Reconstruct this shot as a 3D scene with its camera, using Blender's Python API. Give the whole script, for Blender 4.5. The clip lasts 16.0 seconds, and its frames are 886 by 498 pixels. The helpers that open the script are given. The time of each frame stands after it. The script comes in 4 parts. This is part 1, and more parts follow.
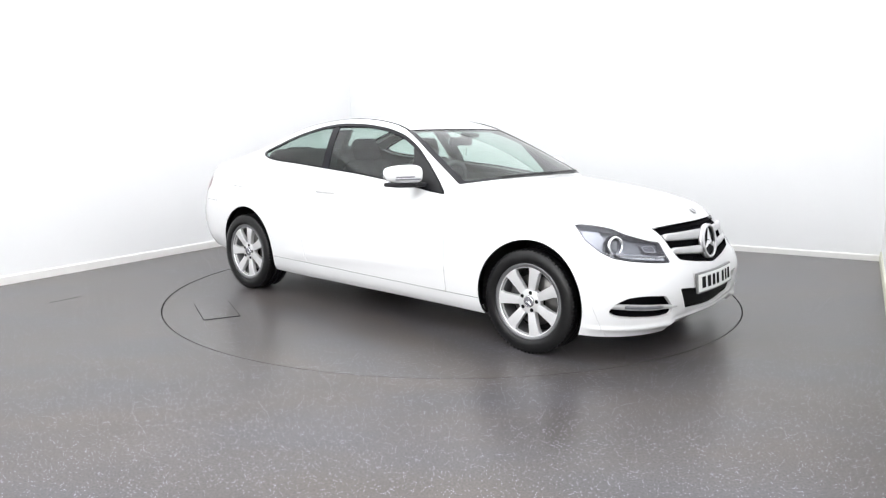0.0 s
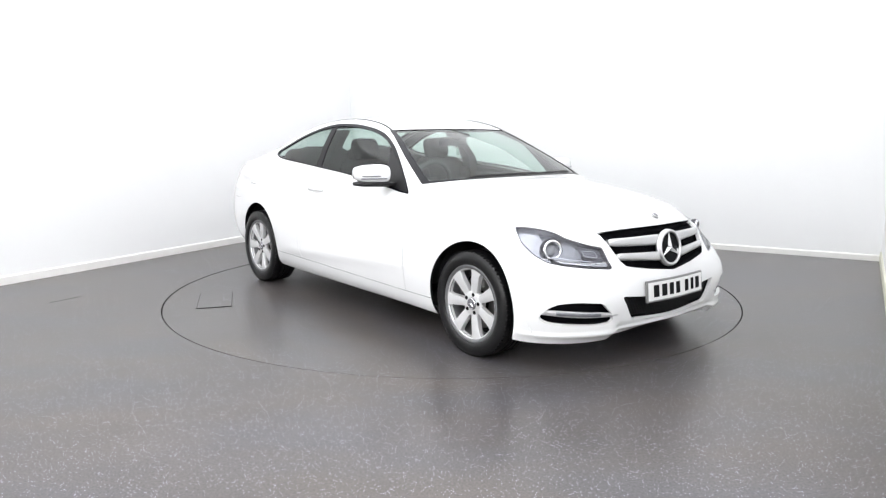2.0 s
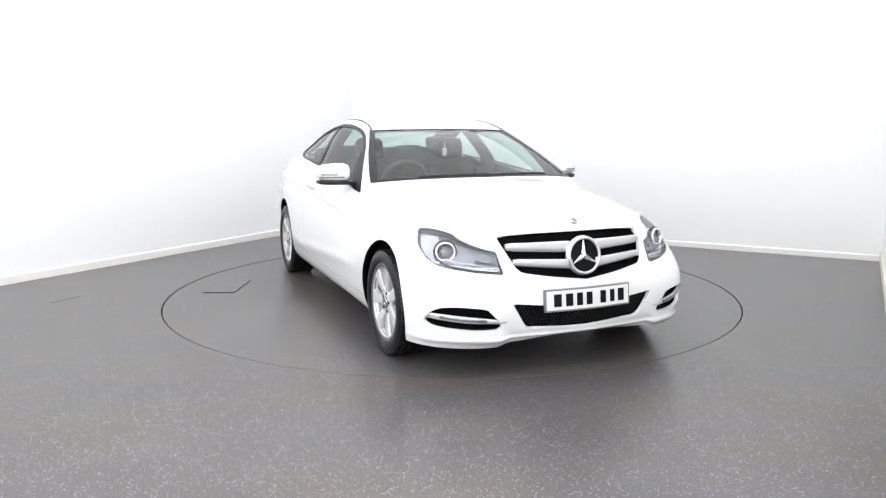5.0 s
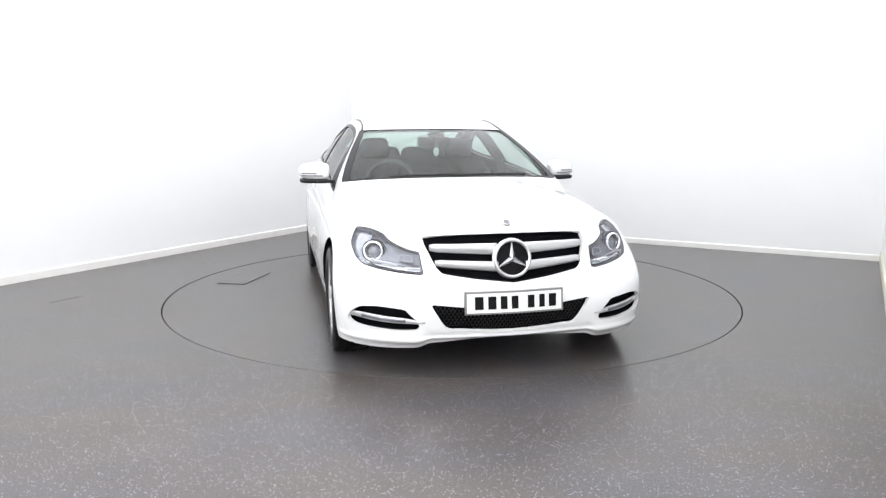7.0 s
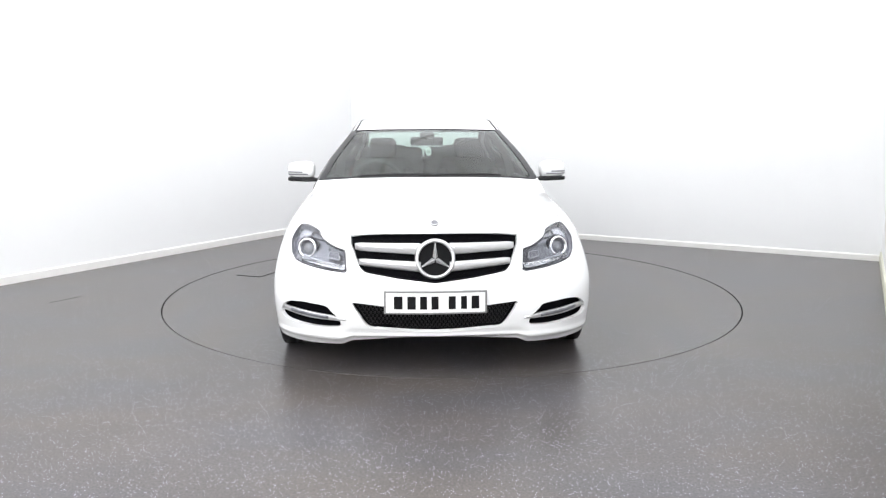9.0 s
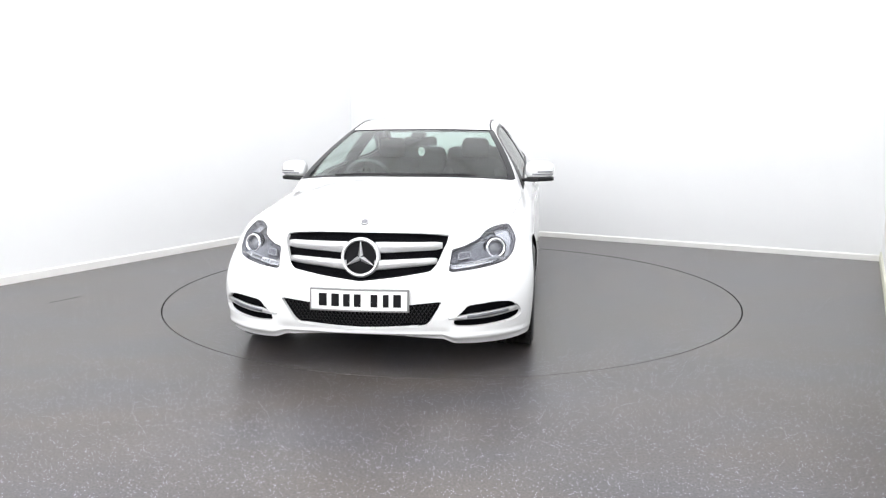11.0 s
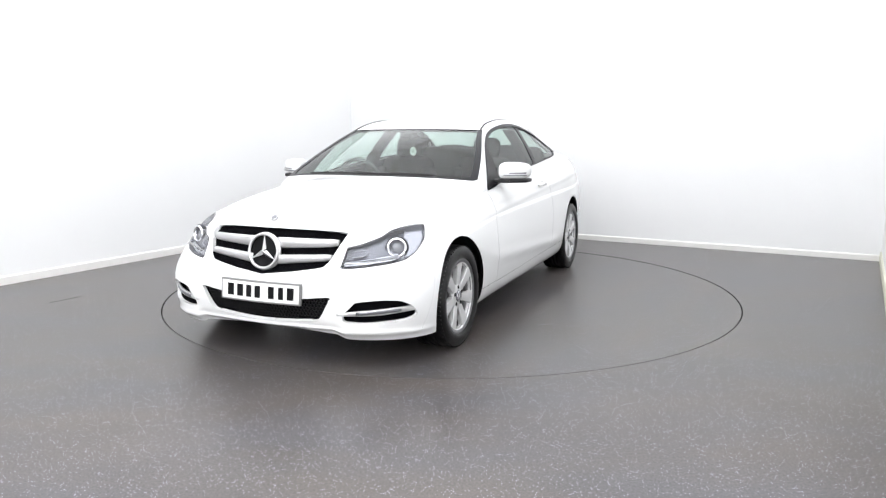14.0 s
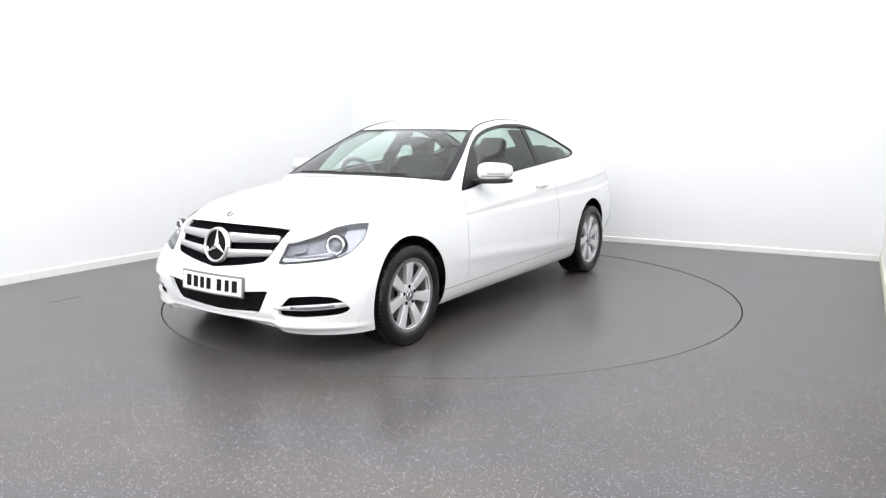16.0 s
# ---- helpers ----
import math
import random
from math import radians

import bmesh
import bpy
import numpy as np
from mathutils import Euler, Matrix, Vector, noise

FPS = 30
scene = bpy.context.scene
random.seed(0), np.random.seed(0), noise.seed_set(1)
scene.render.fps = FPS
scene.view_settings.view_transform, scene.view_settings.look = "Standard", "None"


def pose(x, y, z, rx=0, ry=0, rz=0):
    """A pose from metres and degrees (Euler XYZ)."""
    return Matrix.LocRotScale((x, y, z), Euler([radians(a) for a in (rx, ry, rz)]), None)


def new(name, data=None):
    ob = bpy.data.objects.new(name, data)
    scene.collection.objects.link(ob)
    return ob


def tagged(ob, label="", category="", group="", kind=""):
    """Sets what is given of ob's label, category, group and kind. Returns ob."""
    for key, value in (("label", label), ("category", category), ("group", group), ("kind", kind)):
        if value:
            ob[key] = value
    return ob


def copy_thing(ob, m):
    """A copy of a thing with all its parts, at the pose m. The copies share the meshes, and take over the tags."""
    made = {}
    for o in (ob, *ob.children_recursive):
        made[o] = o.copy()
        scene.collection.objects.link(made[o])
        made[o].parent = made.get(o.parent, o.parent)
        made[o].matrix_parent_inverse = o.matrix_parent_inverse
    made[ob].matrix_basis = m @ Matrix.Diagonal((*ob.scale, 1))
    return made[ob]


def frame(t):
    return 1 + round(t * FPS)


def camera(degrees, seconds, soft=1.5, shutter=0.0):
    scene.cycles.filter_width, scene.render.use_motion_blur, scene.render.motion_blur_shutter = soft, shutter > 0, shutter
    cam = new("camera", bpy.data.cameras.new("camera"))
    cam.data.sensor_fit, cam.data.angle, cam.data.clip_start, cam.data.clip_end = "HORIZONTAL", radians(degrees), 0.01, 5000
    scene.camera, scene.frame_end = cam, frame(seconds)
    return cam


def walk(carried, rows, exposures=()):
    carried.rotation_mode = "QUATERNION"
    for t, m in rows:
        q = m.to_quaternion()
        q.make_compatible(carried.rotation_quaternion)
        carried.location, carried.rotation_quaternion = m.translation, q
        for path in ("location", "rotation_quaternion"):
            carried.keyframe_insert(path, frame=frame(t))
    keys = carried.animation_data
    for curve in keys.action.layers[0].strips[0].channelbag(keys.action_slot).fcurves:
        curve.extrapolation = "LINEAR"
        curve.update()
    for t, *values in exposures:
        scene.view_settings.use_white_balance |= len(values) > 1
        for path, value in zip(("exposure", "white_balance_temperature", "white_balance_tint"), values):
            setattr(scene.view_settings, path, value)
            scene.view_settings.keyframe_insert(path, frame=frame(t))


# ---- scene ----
# ---- camera: fixed on its mount beside the right-hand wall ----
CAM_H = 1.276
cam = camera(62.99, 16.0, soft=1.25)
CAM_POSE = pose(0, 0, CAM_H, 90 - 9.222, 0, 0) @ pose(0, 0, 0, 0, 0, -0.108)
walk(cam, [(0.0, CAM_POSE), (16.0, CAM_POSE)])

# turntable centre, radius and turning
TX, TY, TR = 0.063, 5.863, 2.235
SUNK = -0.0015                  # the disc lies a little below the floor
OFFX, OFFY = 0.102, -0.198      # the car's middle from the axis, in the car's own directions
TURN = [(0.0, -40.59), (1.5, -48.47), (3.5, -58.87), (7.0, -77.10), (9.0, -87.52), (12.5, -105.6), (14.5, -116.0), (16.0, -123.75)]

# room: far corner, direction of the left wall (u) and of the far wall (v)
CORNER = Vector((-1.28, 10.26, 0))
RU = Vector((-0.497, -0.868, 0)).normalized()
RV = Vector((0.868, -0.497, 0)).normalized()
ROOM_L, ROOM_W, ROOM_H = 9.3, 6.47, 3.3

# ---- world and lights ----
world = bpy.data.worlds.new("world")
scene.world = world
world.use_nodes = True
world.node_tree.nodes["Background"].inputs[0].default_value = (0.8, 0.85, 0.9, 1)
world.node_tree.nodes["Background"].inputs[1].default_value = 0.05
scene.view_settings.exposure = -0.15


def room_at(a, b, z):
    """A point of the room: a metres along the left wall from the far corner, b along the far wall."""
    return CORNER + RU * a + RV * b + Vector((0, 0, z))


ROOM_TURN = math.degrees(math.atan2(RV.y, RV.x))
LAMPS = [(a, b) for a in (1.2, 3.5, 5.8, 8.1) for b in (1.105, 3.235, 5.365)]
LAMP_W, LAMP_L, LAMP_POWER = 2.06, 2.23, 12.9
# soft boxes added out of view, to brighten the car from the front
FILL_B, FILL_W, FILL_H, FILL_Z, FILL_POWER = (1.6, 3.5, 5.4), 1.8, 1.9, 1.98, (16, 44, 66)
LIGHT_COLOR = (1.0, 0.995, 0.99)


def area_light(name, m, w, h, power):
    data = bpy.data.lights.new(name, "AREA")
    data.shape, data.size, data.size_y, data.energy, data.color = "RECTANGLE", w, h, power, LIGHT_COLOR
    new(name, data).matrix_world = m


p = room_at(4.65, 3.235, ROOM_H - 0.075)      # the panels together shine as one even field
area_light("panel_light", pose(p.x, p.y, p.z, 0, 0, ROOM_TURN), 6.36, 9.15, LAMP_POWER * len(LAMPS))
# added fill lamps behind the camera, stronger towards the right
for b, power in zip(FILL_B, FILL_POWER):
    p = room_at(ROOM_L - 0.30, b, FILL_Z)
    area_light("added_softbox_light", pose(p.x, p.y, p.z, 90, 0, ROOM_TURN), FILL_W, FILL_H, power)

# ---- materials ----
def material(name, color, rough=0.5, metal=0.0, coat=0.0, grain=0.0, grain_size=40.0, bump=0.0, bump_size=200.0, emit=0.0, spec=0.5):
    """A principled surface whose colour wanders at two scales, with fine relief."""
    m = bpy.data.materials.new(name)
    m.use_nodes = True
    nt = m.node_tree
    b = nt.nodes["Principled BSDF"]
    b.inputs["Roughness"].default_value = rough
    b.inputs["Metallic"].default_value = metal
    b.inputs["Coat Weight"].default_value = coat
    b.inputs["Coat Roughness"].default_value = 0.04
    b.inputs["Specular IOR Level"].default_value = spec
    b.inputs["Base Color"].default_value = (*color, 1)
    tc = nt.nodes.new("ShaderNodeTexCoord")
    if grain:
        n1, n2 = nt.nodes.new("ShaderNodeTexNoise"), nt.nodes.new("ShaderNodeTexNoise")
        n1.inputs["Scale"].default_value, n2.inputs["Scale"].default_value = grain_size, grain_size / 14
        n1.inputs["Detail"].default_value = 4
        add = nt.nodes.new("ShaderNodeMath")
        add.operation = "ADD"
        nt.links.new(tc.outputs["Object"], n1.inputs["Vector"])
        nt.links.new(tc.outputs["Object"], n2.inputs["Vector"])
        nt.links.new(n1.outputs["Fac"], add.inputs[0])
        nt.links.new(n2.outputs["Fac"], add.inputs[1])
        ramp = nt.nodes.new("ShaderNodeMapRange")
        ramp.inputs["From Min"].default_value, ramp.inputs["From Max"].default_value = 0.6, 1.4
        ramp.inputs["To Min"].default_value, ramp.inputs["To Max"].default_value = 1 - grain, 1 + grain
        nt.links.new(add.outputs[0], ramp.inputs["Value"])
        mul = nt.nodes.new("ShaderNodeVectorMath")
        mul.operation = "SCALE"
        mul.inputs[0].default_value = color
        nt.links.new(ramp.outputs[0], mul.inputs["Scale"])
        nt.links.new(mul.outputs[0], b.inputs["Base Color"])
    if bump:
        n3, bp = nt.nodes.new("ShaderNodeTexNoise"), nt.nodes.new("ShaderNodeBump")
        n3.inputs["Scale"].default_value = bump_size
        bp.inputs["Strength"].default_value, bp.inputs["Distance"].default_value = bump, 0.002
        nt.links.new(tc.outputs["Object"], n3.inputs["Vector"])
        nt.links.new(n3.outputs["Fac"], bp.inputs["Height"])
        nt.links.new(bp.outputs[0], b.inputs["Normal"])
    if emit:
        b.inputs["Emission Color"].default_value = (*color, 1)
        b.inputs["Emission Strength"].default_value = emit
    return m


def clear_pane(name, tint, rough=0.0, gloss=1.0):
    """Thin clear sheet: tinted see-through, with a reflection that grows at grazing angles."""
    m = bpy.data.materials.new(name)
    m.use_nodes = True
    nt = m.node_tree
    nt.nodes.remove(nt.nodes["Principled BSDF"])
    out = nt.nodes["Material Output"]
    tr, gl, mix, lw, pw, ma = (nt.nodes.new("ShaderNode" + k) for k in ("BsdfTransparent", "BsdfGlossy", "MixShader", "LayerWeight", "Math", "Math"))
    tr.inputs["Color"].default_value = (*tint, 1)
    gl.inputs["Roughness"].default_value = rough
    gl.inputs["Color"].default_value = (gloss, gloss, gloss, 1)
    pw.operation, pw.inputs[1].default_value = "POWER", 5.0
    ma.operation, ma.inputs[1].default_value, ma.inputs[2].default_value = "MULTIPLY_ADD", 0.95, 0.055
    nt.links.new(lw.outputs["Facing"], pw.inputs[0])
    nt.links.new(pw.outputs[0], ma.inputs[0])
    nt.links.new(ma.outputs[0], mix.inputs[0])
    nt.links.new(tr.outputs[0], mix.inputs[1])
    nt.links.new(gl.outputs[0], mix.inputs[2])
    nt.links.new(mix.outputs[0], out.inputs["Surface"])
    return m


def floor_material(name):
    """Mid-grey safety vinyl: cloudy colour, scattered glinting flecks, a satin sheen with scuffs."""
    m = bpy.data.materials.new(name)
    m.use_nodes = True
    nt = m.node_tree
    b = nt.nodes["Principled BSDF"]
    tc = nt.nodes.new("ShaderNodeTexCoord")

    def node(kind, **values):
        n = nt.nodes.new("ShaderNode" + kind)
        for k, v in values.items():
            n.inputs[k].default_value = v
        return n

    def link(a, o, c, i):
        nt.links.new(a.outputs[o], c.inputs[i])

    big = node("TexNoise", Scale=1.3, Detail=7.0, Roughness=0.62)
    fine = node("TexNoise", Scale=110.0, Detail=4.0)
    cells = node("TexVoronoi", Scale=140.0)
    for n in (big, fine, cells):
        link(tc, "Object", n, "Vector")
    tone = node("MapRange", **{"From Min": 0.3, "From Max": 0.7, "To Min": 0.84, "To Max": 1.16})
    link(big, "Fac", tone, "Value")
    grain = node("MapRange", **{"From Min": 0.3, "From Max": 0.7, "To Min": 0.6, "To Max": 1.4})
    link(fine, "Fac", grain, "Value")
    mul = nt.nodes.new("ShaderNodeMath")
    mul.operation = "MULTIPLY"
    link(tone, 0, mul, 0)
    link(grain, 0, mul, 1)
    base = nt.nodes.new("ShaderNodeVectorMath")
    base.operation = "SCALE"
    warm = node("TexNoise", Scale=0.9, Detail=4.0)
    wide = node("Mapping")
    wide.inputs["Scale"].default_value = (1.0, 2.6, 1.0)
    link(tc, "Object", wide, "Vector")
    link(wide, "Vector", warm, "Vector")
    hue = nt.nodes.new("ShaderNodeMix")
    hue.data_type = "RGBA"
    hue.inputs[6].default_value = (*FLOOR_WARM, 1)
    hue.inputs[7].default_value = (*FLOOR_COLOR, 1)
    stretch = node("MapRange", **{"From Min": 0.35, "From Max": 0.65, "To Min": 0.0, "To Max": 1.0})
    link(warm, "Fac", stretch, "Value")
    link(stretch, 0, hue, "Factor")
    link(hue, 2, base, 0)
    link(mul, 0, base, "Scale")
    # flecks: few cells of the pattern, small round chips
    pick = nt.nodes.new("ShaderNodeSeparateColor")
    link(cells, "Color", pick, 0)
    rare = nt.nodes.new("ShaderNodeMath")
    rare.operation, rare.inputs[1].default_value = "GREATER_THAN", 0.82
    link(pick, 0, rare, 0)
    near = nt.nodes.new("ShaderNodeMath")
    near.operation, near.inputs[1].default_value = "LESS_THAN", 0.27
    link(cells, "Distance", near, 0)
    fleck = nt.nodes.new("ShaderNodeMath")
    fleck.operation = "MULTIPLY"
    link(rare, 0, fleck, 0)
    link(near, 0, fleck, 1)
    mix = nt.nodes.new("ShaderNodeMix")
    mix.data_type = "RGBA"
    link(fleck, 0, mix, "Factor")
    link(base, 0, mix, 6)
    mix.inputs[7].default_value = (0.62, 0.62, 0.74, 1)
    link(mix, 2, b, "Base Color")
    rough = node("MapRange", **{"From Min": 0.3, "From Max": 0.7, "To Min": FLOOR_ROUGH - 0.012, "To Max": FLOOR_ROUGH + 0.012})
    link(big, "Fac", rough, "Value")
    link(rough, 0, b, "Roughness")
    b.inputs["Specular IOR Level"].default_value = 0.4
    bp = node("Bump", Strength=0.12, Distance=0.001)
    link(fine, "Fac", bp, "Height")
    link(bp, 0, b, "Normal")
    return m


FLOOR_COLOR, FLOOR_WARM, FLOOR_ROUGH = (0.081, 0.077, 0.081), (0.092, 0.080, 0.073), 0.29
M_FLOOR = floor_material("grey_flecked_vinyl")
M_WALL = material("white_wall_paint", (0.875, 0.88, 0.885), 0.75, grain=0.012, grain_size=3, bump=0.05, bump_size=90)
M_SKIRT = material("white_gloss_trim", (0.84, 0.83, 0.81), 0.35, grain=0.03, grain_size=12)
M_SKIRT_OLD = material("yellowed_trim", (0.74, 0.74, 0.60), 0.4, grain=0.06, grain_size=14)
M_CEIL = material("grey_ceiling", (0.42, 0.42, 0.43), 0.8, grain=0.02)
M_GAP = material("dark_gap", (0.005, 0.005, 0.006), 0.8, spec=0.2, grain=0.2)
M_LINE = material("worn_dark_seam", (0.03, 0.03, 0.03), 0.6, grain=0.3, grain_size=60)
M_DUST = material("pale_chip", (0.6, 0.58, 0.55), 0.6, grain=0.1)
M_LAMP = material("lamp_diffuser", (0.95, 0.97, 1.0), 0.6, emit=1.0)
M_PAINT = material("white_car_paint", (0.83, 0.835, 0.84), 0.32, coat=1.0, grain=0.008, grain_size=5)
M_BLACK = material("black_plastic", (0.006, 0.006, 0.007), 0.42, spec=0.35, grain=0.15, bump=0.15, bump_size=500)
M_GLOSSB = material("gloss_black", (0.005, 0.005, 0.008), 0.25, spec=0.2, grain=0.1)
M_VOID = material("matt_black_recess", (0.0035, 0.0035, 0.005), 0.75, spec=0.08, grain=0.1)
M_RUBBER = material("tyre_rubber", (0.006, 0.006, 0.0065), 0.34, spec=0.36, grain=0.25, grain_size=30, bump=0.2, bump_size=300)
M_ALLOY = material("silver_alloy", (0.75, 0.75, 0.755), 0.40, metal=0.5, coat=0.3, grain=0.03)
M_DARKMETAL = material("dark_metal", (0.10, 0.10, 0.10), 0.45, metal=0.8, grain=0.25, grain_size=25)
M_BARREL = material("dull_alloy", (0.24, 0.24, 0.25), 0.4, metal=0.8, grain=0.1)
M_DISC = material("brake_disc_steel", (0.16, 0.155, 0.15), 0.4, metal=0.9, grain=0.2, grain_size=20)
M_CHROME = material("chrome", (0.86, 0.86, 0.88), 0.08, metal=1.0, grain=0.02)
M_SATIN = material("satin_silver", (0.66, 0.66, 0.67), 0.3, metal=0.75, coat=0.4, grain=0.02)
M_UNDER = material("underbody", (0.012, 0.012, 0.012), 0.8, spec=0.15, grain=0.3, bump=0.3, bump_size=60)
M_GLASS = clear_pane("green_tinted_glass", (0.72, 0.835, 0.79), gloss=0.82)
M_LENS = clear_pane("lamp_lens", (0.95, 0.96, 0.98), gloss=0.6)
M_RED = material("red_lens", (0.24, 0.006, 0.012), 0.12, coat=0.8, grain=0.05)
M_CLOTH = material("dark_grey_upholstery", (0.014, 0.0145, 0.015), 0.8, spec=0.2, grain=0.2, grain_size=60, bump=0.3, bump_size=400)
M_DASH = material("dashboard_plastic", (0.013, 0.013, 0.014), 0.6, spec=0.3, grain=0.15, bump=0.3, bump_size=500)
M_LINER = material("grey_headliner", (0.085, 0.088, 0.088), 0.85, grain=0.1, bump=0.2, bump_size=400)
M_REFL = material("lamp_reflector", (0.55, 0.56, 0.59), 0.18, metal=0.9, grain=0.05)
M_LAMPGREY = material("lamp_bezel_grey", (0.17, 0.17, 0.195), 0.35, metal=0.4, grain=0.1)
M_BOWL = material("lamp_bowl_silver", (0.235, 0.24, 0.265), 0.28, metal=0.85, grain=0.35, grain_size=55, bump=0.5, bump_size=70)
M_SIDEREFL = material("lamp_side_silver", (0.42, 0.425, 0.46), 0.25, metal=0.85, grain=0.4, grain_size=70, bump=0.6, bump_size=60)
M_PROJ = material("projector_glass", (0.20, 0.205, 0.225), 0.05, coat=1.0, grain=0.03)
M_GUIDE = material("frosted_strip", (0.36, 0.37, 0.40), 0.3, coat=0.5, grain=0.05)
M_BADGE = material("badge_grey", (0.22, 0.22, 0.24), 0.35, metal=0.6, grain=0.1)
M_SEAL = material("dark_lamp_seal", (0.02, 0.02, 0.028), 0.4, grain=0.1)
M_PLATE = material("white_plate", (0.78, 0.78, 0.77), 0.3, grain=0.02)
M_PLATEFRAME = material("plate_frame", (0.22, 0.22, 0.22), 0.35, metal=0.3, grain=0.1)
M_MIRROR = material("mirror_glass", (0.8, 0.82, 0.84), 0.02, metal=1.0)
M_LEATHER = material("steering_leather", (0.09, 0.09, 0.092), 0.4, coat=0.2, grain=0.1)
M_TAG = material("white_card", (0.75, 0.80, 0.77), 0.6, grain=0.03)
M_TAGPRINT = material("card_print", (0.35, 0.42, 0.38), 0.6, grain=0.05)


# ---- mesh helpers ----
def mesh_of(name, V, F, mat, smooth=True):
    me = bpy.data.meshes.new(name)
    me.from_pydata([tuple(map(float, v[:3])) for v in V], [], [tuple(map(int, f)) for f in F])
    me.materials.append(mat)
    if smooth:
        me.polygons.foreach_set("use_smooth", [True] * len(me.polygons))
    me.update()
    return me


def child(name, V, F, mat, parent, label="", smooth=True):
    """One mesh object, from vertices and faces, under a thing or a part."""
    ob = new(name, mesh_of(name, V, F, mat, smooth))
    ob.parent = parent
    return tagged(ob, label)


def part(name, bm, mat, parent, label="", smooth=False, m=None):
    """One mesh object, from a bmesh, under a thing or a part."""
    me = bpy.data.meshes.new(name)
    bm.to_mesh(me)
    bm.free()
    me.materials.append(mat)
    if smooth:
        me.polygons.foreach_set("use_smooth", [True] * len(me.polygons))
    ob = new(name, me)
    ob.parent = parent
    if m is not None:
        ob.matrix_basis = m
    return tagged(ob, label)


def box(bm, x0, x1, y0, y1, z0, z1, bevel=0.0, m=None, seg=2):
    r = bmesh.ops.create_cube(bm, size=1.0)
    t = Matrix.Translation(((x0 + x1) / 2, (y0 + y1) / 2, (z0 + z1) / 2)) @ Matrix.Diagonal((x1 - x0, y1 - y0, z1 - z0, 1))
    bmesh.ops.transform(bm, matrix=(m @ t) if m is not None else t, verts=r["verts"])
    if bevel:
        e = list({e for v in r["verts"] for e in v.link_edges})
        bmesh.ops.bevel(bm, geom=e, offset=bevel, segments=seg, affect="EDGES", profile=0.5)
    return bm


def lathe(profile, n, axis="y", a0=0.0, a1=2 * math.pi):
    """Vertices and faces of a profile of (radius, along) turned about an axis."""
    full = abs(a1 - a0 - 2 * math.pi) < 1e-6
    P = np.array(profile, float)
    A = a0 + (a1 - a0) * np.arange(n if full else n + 1) / n
    r, h = P[:, 0], P[:, 1]
    ca, sa = np.cos(A)[:, None], np.sin(A)[:, None]
    if axis == "y":
        V = np.stack([ca * r, np.broadcast_to(h, (len(A), len(h))), sa * r], -1)
    else:
        V = np.stack([ca * r, sa * r, np.broadcast_to(h, (len(A), len(h)))], -1)
    k, F = len(P), []
    for i in range(n):
        j = (i + 1) % len(A)
        for q in range(k - 1):
            F.append((i * k + q, i * k + q + 1, j * k + q + 1, j * k + q))
    return V.reshape(-1, 3), F


def bspline(P, u, loop=False):
    """Cubic spline through the rows of P at whole parameters 0, 1, 2..., at the parameters u."""
    P = np.asarray(P, float)
    shape = P.shape[1:]
    P = P.reshape(len(P), -1)
    n = len(P)
    A, R = np.zeros((n, n)), np.zeros_like(P)
    for i in range(n):
        if loop or 0 < i < n - 1:
            A[i, (i - 1) % n], A[i, i], A[i, (i + 1) % n] = 1, 4, 1
            R[i] = 6 * (P[(i - 1) % n] - 2 * P[i] + P[(i + 1) % n])
        else:
            A[i, i] = 1
    M = np.linalg.solve(A, R)
    u = np.asarray(u, float)
    if loop:
        u = u % n
        i = np.minimum(u.astype(int), n - 1)
        j = (i + 1) % n
    else:
        i = np.clip(u.astype(int), 0, n - 2)
        j = i + 1
    t = (u - i)[..., None]
    s = 1 - t
    out = s * P[i] + t * P[j] + ((s ** 3 - s) * M[i] + (t ** 3 - t) * M[j]) / 6
    return out.reshape(u.shape + shape)


def grid_faces(nu, nv, loop=False):
    F = []
    for i in range(nu if loop else nu - 1):
        j = (i + 1) % nu
        for k in range(nv - 1):
            F.append((i * nv + k, j * nv + k, j * nv + k + 1, i * nv + k + 1))
    return F


def tris(F):
    F = np.asarray(F)
    return np.concatenate([F[:, [0, 1, 2]], F[:, [0, 2, 3]]])


